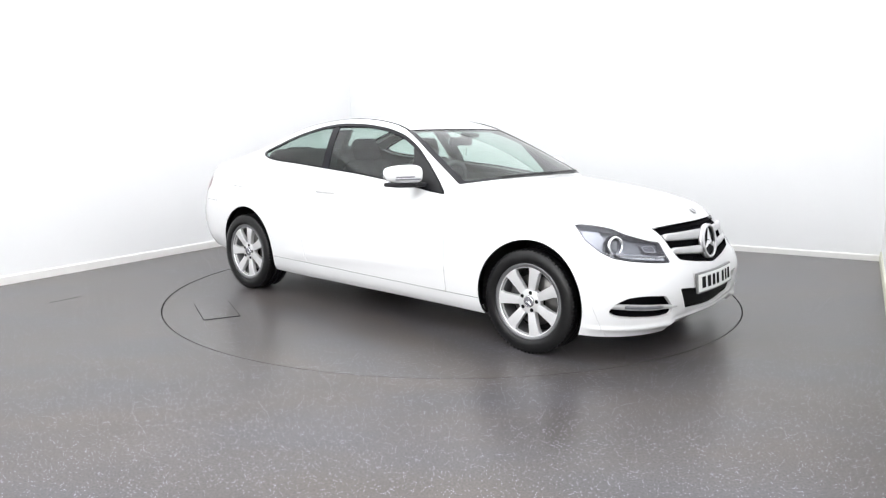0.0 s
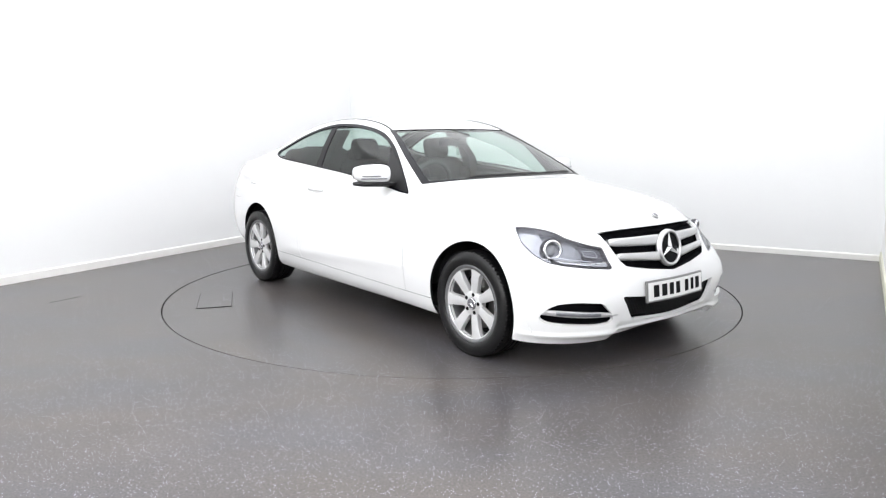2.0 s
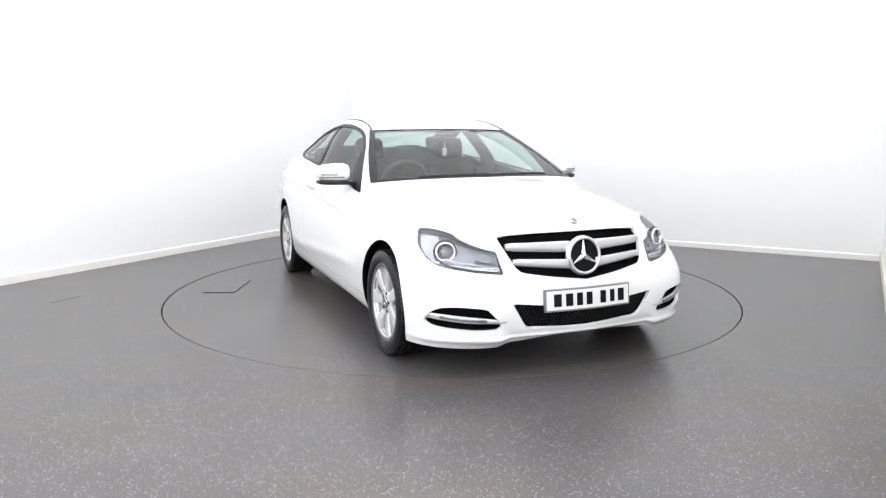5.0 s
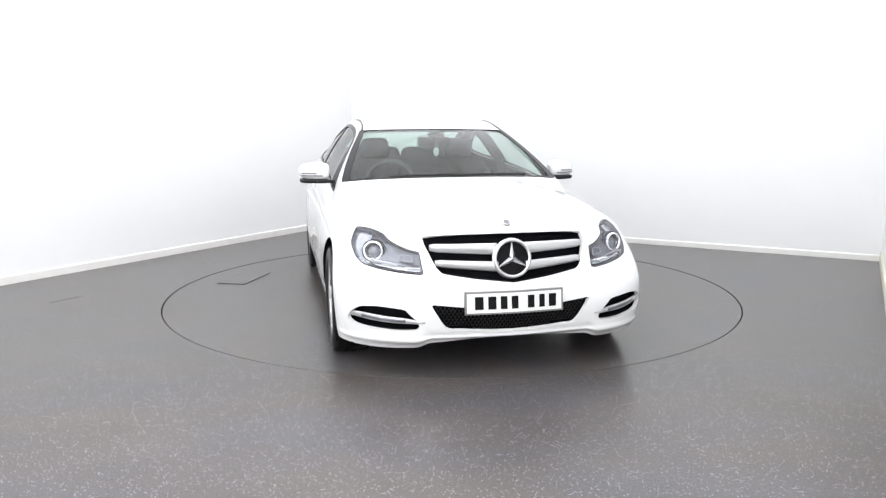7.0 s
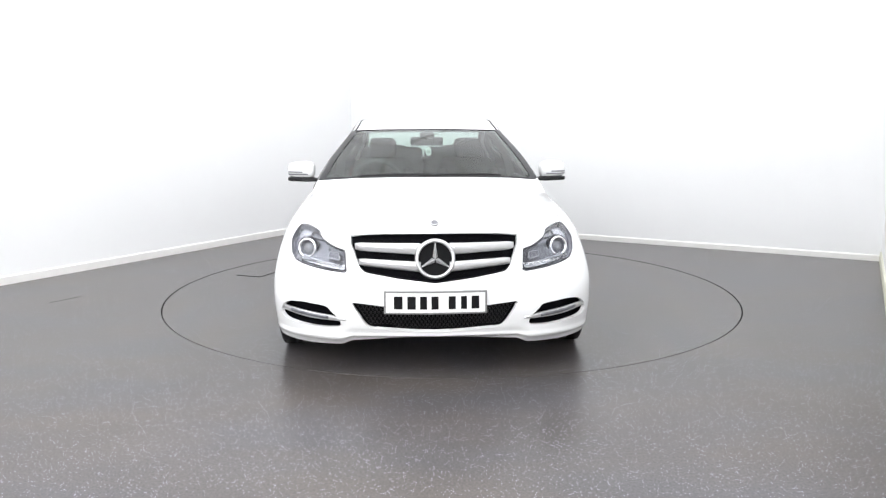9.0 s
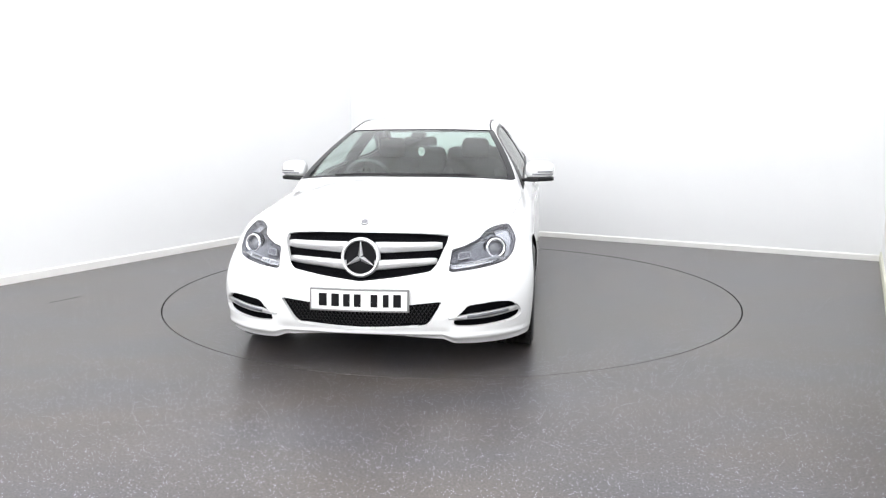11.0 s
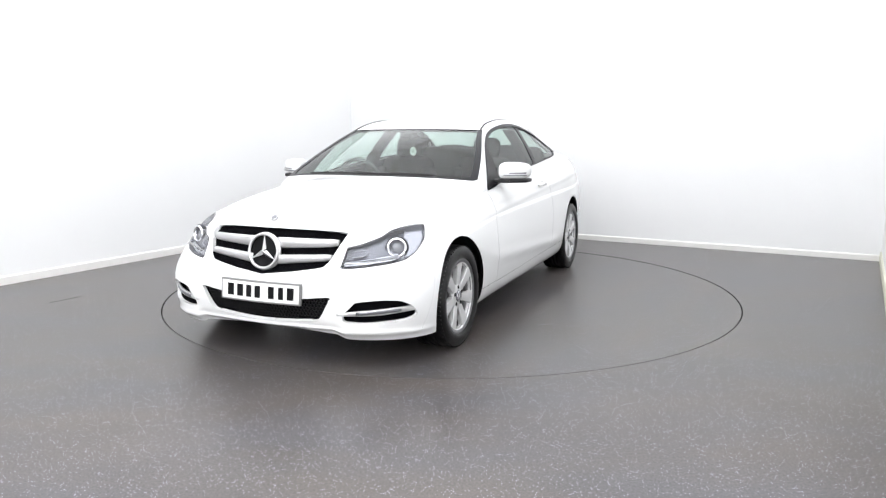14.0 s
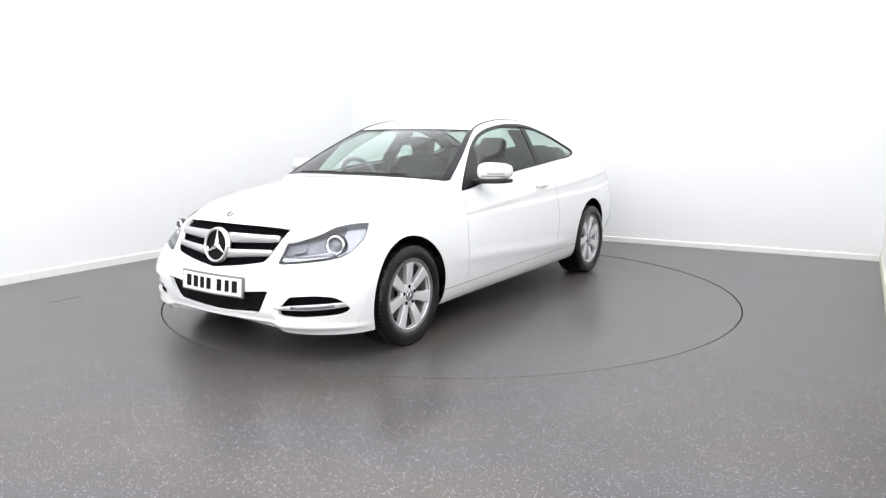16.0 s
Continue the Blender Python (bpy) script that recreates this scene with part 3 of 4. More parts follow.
def lamp_plane(V):
    return np.c_[0.78 * np.abs(V[:, 1]) - 0.62 * V[:, 0], V[:, 2]]


def field_lamp(V):
    f = polygon_field(rounded(LAMP_OUT, 4, .14), lamp_plane(V))
    return np.where(V[:, 0] > 1.2, f, 1.0)


def field_front(out, r=.3):
    P = rounded(out, 5, r)
    return lambda V: np.where(V[:, 0] > 1.5, polygon_field(P, V[:, 1:3]), 1.0)


def field_fog(V):
    return np.where(V[:, 0] > 1.5, polygon_field(rounded(FOG_OUT, 4, .3), np.c_[np.abs(V[:, 1]), V[:, 2]]), 1.0)


field_grille, field_intake = field_front(GRILLE_OUT, .2), field_front(INTAKE_OUT, .14)


def field_window(V):
    return polygon_field(rounded(WINDOW_OUT, 3, .3), V[:, [0, 2]])


def field_arch(V):
    f = np.full(len(V), 1.0)
    for ax, az, r in ((WF + .004, .313, .355), (WR + .018, .320, .362)):
        d = np.hypot(V[:, 0] - ax, V[:, 2] - az) - r
        f = np.minimum(f, np.where(np.abs(V[:, 1]) > .5, d, 1.0))
    return f


def field_tail(V):
    return np.where((V[:, 0] < -1.5) & (np.abs(V[:, 1]) > .3), polygon_field(rounded(TAIL_OUT, 4, .2), V[:, [0, 2]]), 1.0)


def right_left(V, F):
    """The two halves of a pair of mirrored pieces."""
    cy = V[F].mean(1)[:, 1]
    for keep in (cy > 0, cy <= 0):
        used, inv = np.unique(F[keep], return_inverse=True)
        yield V[used], inv.reshape(-1, 3)


def gap_split(V, F, f, g=0.0017):
    """Cut along f = 0 and leave a shut line: the two panels."""
    a, rest = split(V, F, f(V) + g)
    _, b = split(rest[0], rest[1], f(rest[0]) - g)
    return a, b


def panel(name, VF, mat, parent=None, label="", depth=0.007):
    V, F = rimmed(VF[0], VF[1], depth)
    return child(name, V, F, mat, parent or car, label)


def fine_params(a, b, extra=()):
    u = np.sort(np.concatenate([np.arange(a, b, .1)] + [np.arange(p, q, d) for p, q, d in extra]))
    keep = [u[0]]
    for x in u[1:]:
        if x - keep[-1] > .012:
            keep.append(x)
    return np.array(keep)


SKIN = sheet(side_point, fine_params(0, 24, [(8.2, 15.8, .035), (3.2, 4.8, .05), (19.2, 20.8, .05), (7.6, 9.2, .05), (14.8, 16.4, .05)]),
             np.concatenate([np.arange(0, 1.2, .08), np.arange(1.2, 3.0, .12), np.arange(3.0, 4.2, .07), np.linspace(4.2, 5.0, 8)]), True)
cuts = {}
V, F = SKIN
_, (V, F) = split(V, F, field_arch(V))
for key, fn in (("grille", field_grille), ("intake", field_intake), ("fog", field_fog), ("lamp", field_lamp), ("tail", field_tail)):
    cuts[key], (V, F) = split(V, F, fn(V))
# dark sheet behind the panels, standing in for the shade in the shut lines
Vd = shifted(V, F, -0.018)
child("shut_line_shade", Vd, F, M_GAP, car, "dark sheet standing in for shade in the shut lines")


def f_sill(V):
    side = (V[:, 0] < 1.09) & (V[:, 0] > -1.06) & (np.abs(V[:, 1]) > .5)
    return np.where(side, V[:, 2] - (.298 - .0186 * V[:, 0]), 1.0)


def f_bumper(V):
    return 1.715 - .32 * (V[:, 2] - .60) - V[:, 0]


def f_tailbumper(V):
    return np.maximum(V[:, 0] + 1.80, V[:, 2] - .70)


DOOR_OUT = [(.712, .99), (.722, .86), (.765, .60), (.785, .20), (-.52, .20), (-.60, .36), (-.665, .60), (-.62, .86), (-.55, 1.1)]


def f_door(V):
    return np.where(np.abs(V[:, 1]) > .5, polygon_field(rounded(DOOR_OUT, 4, .12), V[:, [0, 2]]), 1.0)


sill, rest = gap_split(V, F, f_sill)
for half in right_left(*sill):
    panel("sill", half, M_PAINT, label="white painted sill cover", depth=.0015)
bumper, rest = gap_split(*rest, f_bumper, .0006)
panel("front_bumper", bumper, M_PAINT, depth=0.022)
tailb, rest = gap_split(*rest, f_tailbumper, .0006)
panel("rear_bumper", tailb, M_PAINT)
door, rest = gap_split(*rest, f_door)
doors = []
for half in right_left(*door):
    doors.append(panel("door", half, M_PAINT, depth=.0015))
tail, rest = split(*rest, rest[0][:, 0] + 2.13)
panel("tail_panel", tail, M_PAINT)
FLAP_OUT = [(-1.58, .945), (-1.41, .935), (-1.40, .835), (-1.57, .845)]


def f_flap(V):
    return np.where(V[:, 1] < -.5, polygon_field(rounded(FLAP_OUT, 5, .25), V[:, [0, 2]]), 1.0)


flap, rest = gap_split(*rest, f_flap, .0009)
panel("fuel_flap", flap, M_PAINT, depth=.0015)
front, rear = split(*rest, -rest[0][:, 0])
for half in right_left(*front):
    panel("front_wing", half, M_PAINT, depth=0.002)
for half in right_left(*rear):
    panel("rear_wing", half, M_PAINT, depth=0.002)

# bonnet
HOOD = sheet(hood_point, np.arange(0, 5.001, .08), np.linspace(-1, 1, 61))
hV, hF = HOOD
inside, _ = split(hV, hF, np.abs(hV[:, 4]) - np.where(hV[:, 3] > 4.4, 1.01, .9965))
panel("bonnet", inside, M_PAINT, depth=0.012)
# dark filler sheet below the bonnet: it gives its edge gap the shade
seal, _ = split(hV, hF, hV[:, 3] - 4.3)
child("bonnet_gap_shade", shifted(*seal, -0.012), seal[1], M_GAP, car, "dark sheet standing in for shade in the bonnet gap")

# roof, windscreen, rear window and boot lid on one flowing skin
rV, rF = sheet(roof_point, np.arange(0, 10.001, .08), np.linspace(-1, 1, 61))


def band(V, s0, s1, v):
    """Negative inside the sheet's patch between s0 and s1 and |v| < v, scaled to about metres."""
    return np.maximum(np.maximum(s0 - V[:, 3], V[:, 3] - s1) * .37, (np.abs(V[:, 4]) - v) * .6)


screen, rest = split(rV, rF, band(rV, .97, 2.985, .998))
back, rest = split(*rest, band(rest[0], 6.1, 7.95, .93))
boot, rest = gap_split(*rest, lambda V: (8.12 - V[:, 3]) * .3, .002)
scuttle, roof = split(*rest, (rest[0][:, 3] - 1.5) * .3)
panel("roof", roof, M_PAINT)
panel("boot_lid", boot, M_PAINT)
panel("scuttle", scuttle, M_PAINT)
glass, frit = split(*screen, band(screen[0], 1.06, 2.945, .935))
ws = child("windscreen", shifted(*glass, -0.003), glass[1], M_GLASS, car, "green-tinted windscreen")
panel("screen_surround", frit, M_GLOSSB, ws, "black printed glass border")
glass, frit = split(*back, band(back[0], 6.2, 7.88, .88))
rw = child("rear_window", shifted(*glass, -0.003), glass[1], M_GLASS, car, "green-tinted rear window")
panel("window_surround", frit, M_GLOSSB, rw, "black printed glass border")
liner, _ = split(rV, rF, band(rV, 3.02, 6.05, .97))
child("headliner", shifted(*liner, -0.028), liner[1], M_LINER, car, "grey fabric headliner")

# dark strips in the roof's side channels
for s in (1, -1):
    V, F = [], []
    for t in np.linspace(2.97, 6.6, 50):
        for v, lift in ((.952, -.002), (.957, .004), (.979, .004), (.984, -.002)):
            V.append(roof_point(np.array(t), np.array(s * v)) + (0, 0, lift))
    for i in range(49):
        for j in range(3):
            F.append((i * 4 + j, i * 4 + j + 1, i * 4 + 5 + j, i * 4 + 4 + j)[::s])
    child("roof_strip", V, F, M_GLOSSB, car, "black roof channel strip")

# cabin sides
cV, cF = sheet(cabin_point, np.arange(0, 9.901, .07), np.linspace(0, 1, 33))


def f_quarter(V):
    """Negative behind the middle pillar."""
    return (V[:, 0] + .475 + (V[:, 2] - 1.008) * .30)


for sgn in (1, -1):
    m = np.array((1, sgn, 1, 1, 1))
    fl = slice(None, None, 1 if sgn > 0 else -1)
    opening, wall = split(cV, cF, field_window(cV))
    panel("cabin_side", (wall[0] * m, wall[1][:, fl]), M_PAINT)
    inner = shifted(*wall, 0.02 if normals(*wall)[:, 1].mean() < 0 else -0.02)
    child("pillar_trim", inner * m, wall[1][:, fl], M_LINER, car, "grey inner pillar trim")
    pane, trim = split(*opening, field_window(opening[0]) + np.where(opening[0][:, 2] > 1.10, .020, .011))
    out = shifted(*trim, 0.004 if normals(*trim)[:, 1].mean() > 0 else -0.004)
    panel("window_trim", (out * m, trim[1][:, fl]), M_GLOSSB, label="gloss black window trim")
    # sail panel ahead of the door glass, middle pillar, and the two panes
    sail, pane = split(*pane, (.335 + (1.085 - pane[0][:, 2]) * .62) - pane[0][:, 0])
    panel("mirror_sail", (sail[0] * m, sail[1][:, fl]), M_BLACK, label="black mirror sail panel")
    quarter, rest = split(*pane, f_quarter(pane[0]) + .038)
    pillar, glass = split(*rest, f_quarter(rest[0]) - .030)
    panel("middle_pillar", (pillar[0] * m, pillar[1][:, fl]), M_GLOSSB, label="gloss black middle pillar")
    for nm, g in (("quarter_window", quarter), ("door_window", glass)):
        gl = shifted(*g, -0.004 if normals(*g)[:, 1].mean() > 0 else 0.004)
        child(nm, gl * m, g[1][:, fl], M_GLASS, car, "green-tinted side glass")

# ---- front details ----
nose_u, nose_w = np.meshgrid(np.arange(9, 15.01, .06), np.arange(0, 5.01, .1), indexing="ij")
NOSE = side_point(nose_u, nose_w).reshape(-1, 3)


def nose_x(y, z):
    """How far forward the bumper's skin stands at this place."""
    d = (NOSE[:, 1] - y) ** 2 + (NOSE[:, 2] - z) ** 2
    k = np.argsort(d)[:8]
    A = np.c_[np.ones(8), NOSE[k, 1] - y, NOSE[k, 2] - z]
    return float(np.linalg.lstsq(A, NOSE[k, 0], rcond=None)[0][0])


def backing(name, cut, depth, mat, label, grow=True):
    V, F = cut
    W = np.array(V[:, :3])
    W[:, 0] -= depth
    V2, F2 = rimmed(W, F, 0, (-(depth - .003), 0, 0))
    return child(name, V2, F2, mat, car, label)


grille = backing("grille", cuts["grille"], 0.045, M_VOID, "black radiator grille with silver bars")


def bar_along(name, path, half_h, depth, mat, parent, label="", ends=True):
    """A rounded bar along a path of points; half_h: its half height at each; it faces forward."""
    P = np.array(path, float)
    n = len(P)
    ring = [(math.cos(t), math.sin(t)) for t in np.linspace(0, 2 * math.pi, 15)[:-1]]
    V, F = [], []
    for i, p in enumerate(P):
        h = half_h[i] if hasattr(half_h, "__len__") else half_h
        for c, s in ring:
            sx = abs(c) ** .6 * math.copysign(1, c)
            sz = abs(s) ** .75 * math.copysign(1, s)
            V.append((p[0] + depth * sx, p[1], p[2] + h * sz))
    k = len(ring)
    for i in range(n - 1):
        for j in range(k):
            F.append((i * k + j, i * k + (j + 1) % k, (i + 1) * k + (j + 1) % k, (i + 1) * k + j))
    F += [tuple(range(k))[::-1], tuple(range((n - 1) * k, n * k))]
    return child(name, V, F, mat, parent, label)


for s in (1, -1):
    for za, ha, zb, hb in ((.677, .031, .684, .021), (.588, .027, .609, .019)):
        ys = np.linspace(.075, .418 if za > .62 else .396, 12)
        path, hs = [], []
        for y in ys:
            t = (y - .075) / (ys[-1] - .075)
            z = za + (zb - za) * t
            path.append((nose_x(y, z) - .012, s * y, z))
            hs.append((ha + (hb - ha) * t) * (0.75 if t == 1 else 1))
        bar_along("grille_bar", path, hs, .014, M_SATIN, grille, "satin silver grille bar")
# fine mesh behind the bars
bm = bmesh.new()
for k in range(-17, 18):
    y = k * .024
    for z in np.arange(.515, .735, .024):
        q = np.array([[y, z]])
        if polygon_field(GRILLE_OUT, q)[0] < -.012:
            x = nose_x(y, z) - .0435
            for tilt in (45, -45):
                box(bm, -.002, .002, -.016, .016, -.0016, .0016, m=pose(x, y, z, tilt))
tagged(part("grille_mesh", bm, M_VOID, grille, "black diamond grille mesh"), kind="stuff")

# round emblem: ring, three tapering spokes on a dark disc
EM = pose(2.083, 0, .629, 0, 0, 0) @ pose(0, 0, 0, 0, -9, 0) @ pose(0, 0, 0, 90, 0, 90)


def placed(V, m):
    return [tuple(m @ Vector(v)) for v in V]


V, F = lathe([(0, -.02), (.103, -.02), (.106, -.008), (.100, .002), (.09, -.006), (0, -.006)], 56, "z")
emblem = child("emblem", placed(V, EM), F, M_SATIN, car, "round emblem of a ring and three spokes")
V, F = lathe([(.0, .0), (.092, .0)], 48, "z")
child("emblem_disc", placed([(x, y, -.004) for x, y, z in V], EM), F, M_GAP, emblem, "black emblem disc")
V, F = lathe([(.094 + .0088 * math.cos(t), .006 + .0085 * math.sin(t)) for t in np.linspace(0, 2 * math.pi, 11)], 64, "z")
child("emblem_ring", placed(V, EM), F, M_SATIN, emblem, "satin chrome emblem ring")
for k in range(3):
    a = radians(90 + 120 * k)
    c, s = math.cos(a), math.sin(a)
    P = [(0, 0, .018)] + [(r * c - w * s, r * s + w * c, z) for r, w, z in ((.09, .0012, .004), (.012, .014, .0), (.012, -.014, .0), (.09, -.0012, .004))]
    child("emblem_spoke", placed(P, EM), [(0, 1, 2), (0, 3, 4), (0, 4, 1)], M_SATIN, emblem, "chrome emblem spoke", False)

# small round badge on the bonnet
V, F = lathe([(0, .005), (.016, .005), (.021, .003), (.0225, 0), (.0, 0)], 28, "z")
badge = child("bonnet_badge", placed(V, pose(1.978, 0, .803, 0, 35, 0)), F, M_BADGE, car, "small round grey bonnet badge")
V, F = lathe([(.017, .005), (.0185, .0066), (.0205, .0066), (.022, .003)], 28, "z")
child("badge_ring", placed(V, pose(1.978, 0, .803, 0, 35, 0)), F, M_SATIN, badge, "silver badge ring")

# lower intake with its honeycomb
intake = backing("lower_intake", cuts["intake"], 0.05, M_GAP, "black lower air intake")
bm = bmesh.new()
for i, z in enumerate(np.arange(.255, .40, .0165)):
    for k in range(-22, 23):
        y = (k + .5 * (i % 2)) * .021
        if polygon_field(INTAKE_OUT, np.array([[y, z]]))[0] < -.012:
            x = nose_x(y, z) - .028
            for tilt in (40, -40, 0):
                box(bm, -.004, .003, -.0062, .0062, -.0014, .0014,
                    m=pose(x, y + (.0 if tilt == 0 else (.0105 if tilt > 0 else -.0105)), z + (0 if tilt == 0 else .0085), tilt))
tagged(part("intake_mesh", bm, M_BLACK, intake, "black honeycomb intake mesh"), kind="stuff")

# slots at the bumper's corners, each with a clear lamp strip in a silver holder
for half in right_left(*cuts["fog"]):
    s = 1 if half[0][:, 1].mean() > 0 else -1
    W = np.array(half[0][:, :3])
    W[:, 0] -= .05
    W[:, 1] -= s * .035
    slot = child("bumper_slot", *rimmed(W, half[1], 0, (-.047, -s * .033, 0)), M_VOID, car, "black corner slot in the bumper")
    def strip_at(y, out):
        t = (.83 - y) / .35
        z = .345 - .028 * t - .004 * math.sin(math.pi * t)
        return (nose_x(s * (y + .015 * min(1, t * 4)), z) - .022 + out + .018 * min(1, max(0, (.56 - y) / .07)), s * y, z), t

    path, hs = [], []
    for y in np.linspace(.83, .463, 20):
        p, t = strip_at(y, 0)
        path.append(p)
        hs.append(.004 + .013 * max(0, math.sin(math.pi * min(1, .18 + t * .78))) ** .5)
    holder = bar_along("lamp_holder", path, hs, .010, M_SATIN, slot, "satin silver holder")
    path = [strip_at(y, .007)[0] for y in np.linspace(.77, .56, 10)]
    bar_along("daytime_lamp", path, .009, .007, M_BOWL, slot, "clear daytime running lamp strip")

# number plate, bent along the bumper, with plain bars
ys = np.linspace(-.263, .263, 15)
PLATE_X = [nose_x(y, .41) + .016 for y in ys]


def plate_x(y):
    return float(np.interp(y, ys, PLATE_X))


def bent_sheet(name, y0, y1, z0, z1, lift, thick, mat, parent, label="", n=14):
    V, F = [], []
    for y in np.linspace(y0, y1, n):
        x = plate_x(y)
        for dx, z in ((lift, z0), (lift + thick, z0 + .001), (lift + thick, z1 - .001), (lift, z1)):
            V.append((x + dx - (z - .41) * .09, y, z))
    for i in range(n - 1):
        for j in range(4):
            F.append((i * 4 + j, i * 4 + (j + 1) % 4, i * 4 + 4 + (j + 1) % 4, i * 4 + 4 + j))
    F += [(0, 1, 2, 3)[::-1], tuple(range(4 * n - 4, 4 * n))]
    return child(name, V, F, mat, parent, label, False)


plate = bent_sheet("number_plate", -.265, .265, .353, .471, -.01, .012, M_PLATEFRAME, car, "white plate with plain black bars in a grey frame")
bent_sheet("plate_face", -.255, .255, .362, .462, .002, .003, M_PLATE, plate, "white plate face")
for y0, y1 in ((-.222, -.162), (-.153, -.095), (-.088, -.037), (-.030, .022), (.058, .110), (.122, .168), (.176, .232)):
    bent_sheet("plate_bar", y0 + .008, y1 - .008, .380, .446, .005, .0015, M_GAP, plate, "plain black bar", 5)

# headlamps
for half in right_left(*cuts["lamp"]):
    V, F = half
    s = 1 if V[:, 1].mean() > 0 else -1
    lens = child("headlamp", shifted(V, F, .002), F, M_LENS, car, "clear swept-back headlamp")
    lens.visible_shadow = False
    core, edge = split(V, F, field_lamp(V) + .0055)
    panel("lamp_seal", edge, M_SEAL, lens, "dark headlamp seal", .004)
    deep = shifted(core[0], core[1], -.034)
    child("lamp_housing", deep, core[1], M_LAMPGREY, lens, "grey lamp housing")
    wv, wf = rimmed(core[0], core[1], .035)
    child("lamp_wall", wv, wf[len(core[1]):], M_LAMPGREY, lens, "grey side wall of the lamp")
    # silvery bowl round the projector, grey inner end
    bowl, _ = split(*core, -.735 + (lamp_plane(core[0])[:, 1] - .66) * .5 - lamp_plane(core[0])[:, 0])
    child("reflector_bowl", shifted(*bowl, -.030), bowl[1], M_BOWL, lens, "silver faceted reflector")
    outer, _ = split(*core, -.560 + (lamp_plane(core[0])[:, 1] - .66) * .35 - lamp_plane(core[0])[:, 0])
    child("side_reflector", shifted(*outer, -.022), outer[1], M_SIDEREFL, lens, "bright silver side reflector")
    # long frosted strip along the lamp's foot, and the small indicator window: bright frames round grey faces
    for nm, out, wide, face, edge_mat in (("light_guide", GUIDE_OUT, .0038, M_GUIDE, M_REFL), ("indicator_window", WINK_OUT, .0034, M_LAMPGREY, M_GUIDE)):
        cutout, _ = split(*core, polygon_field(rounded(out, 4, .2), lamp_plane(core[0])))
        inside, ring = split(*cutout, polygon_field(rounded(out, 4, .2), lamp_plane(cutout[0])) + wide)
        child(nm, shifted(*inside, -.014), inside[1], face, lens, "frosted strip in the lamp")
        child(nm + "_frame", *rimmed(shifted(*ring, -.010), ring[1], .008), edge_mat, lens, "pale strip frame")
    for y in np.linspace(.735, .50, 12):
        z = .585 + .020 * max(0, (y - .56) / .175) ** 1.4
        bm = bmesh.new()
        box(bm, -.003, .004, -.004, .004, -.004, .004, .0012, m=pose(nose_x(s * y, z) - .012, s * y, z), seg=1)
        part("light_cell", bm, M_CHROME, lens)
    c = np.array((1.829, s * .690, .652))
    axis = Vector((.93, s * .34, .10)).normalized()
    m = Matrix.Translation(c) @ axis.to_track_quat("Z", "Y").to_matrix().to_4x4()
    V2, F2 = lathe([(.056, -.045), (.056, .0), (.052, .006), (.044, .005), (.040, -.002), (.038, -.03)], 40, "z")
    child("lamp_bezel", placed(V2, m), F2, M_CHROME, lens, "silver projector ring")
    V2, F2 = lathe([(.056, -.03), (.0575, -.004), (.062, -.006), (.064, -.03)], 40, "z")
    child("bezel_shroud", placed(V2, m), F2, M_SEAL, lens, "dark shroud round the projector ring")
    V2, F2 = lathe([(.030, -.012), (.033, -.006), (.036, -.012)], 36, "z")
    child("inner_ring", placed(V2, m), F2, M_LAMPGREY, lens, "grey ring round the projector glass")
    V2, F2 = lathe([(.038 * math.cos(t), -.03 + .026 * math.sin(t)) for t in np.linspace(0, math.pi / 2, 9)], 32, "z")
    child("projector", placed(V2, m), F2, M_PROJ, lens, "round glass projector")

# tail lamps
for half in right_left(*cuts["tail"]):
    panel("tail_lamp", half, M_RED, label="red tail lamp")


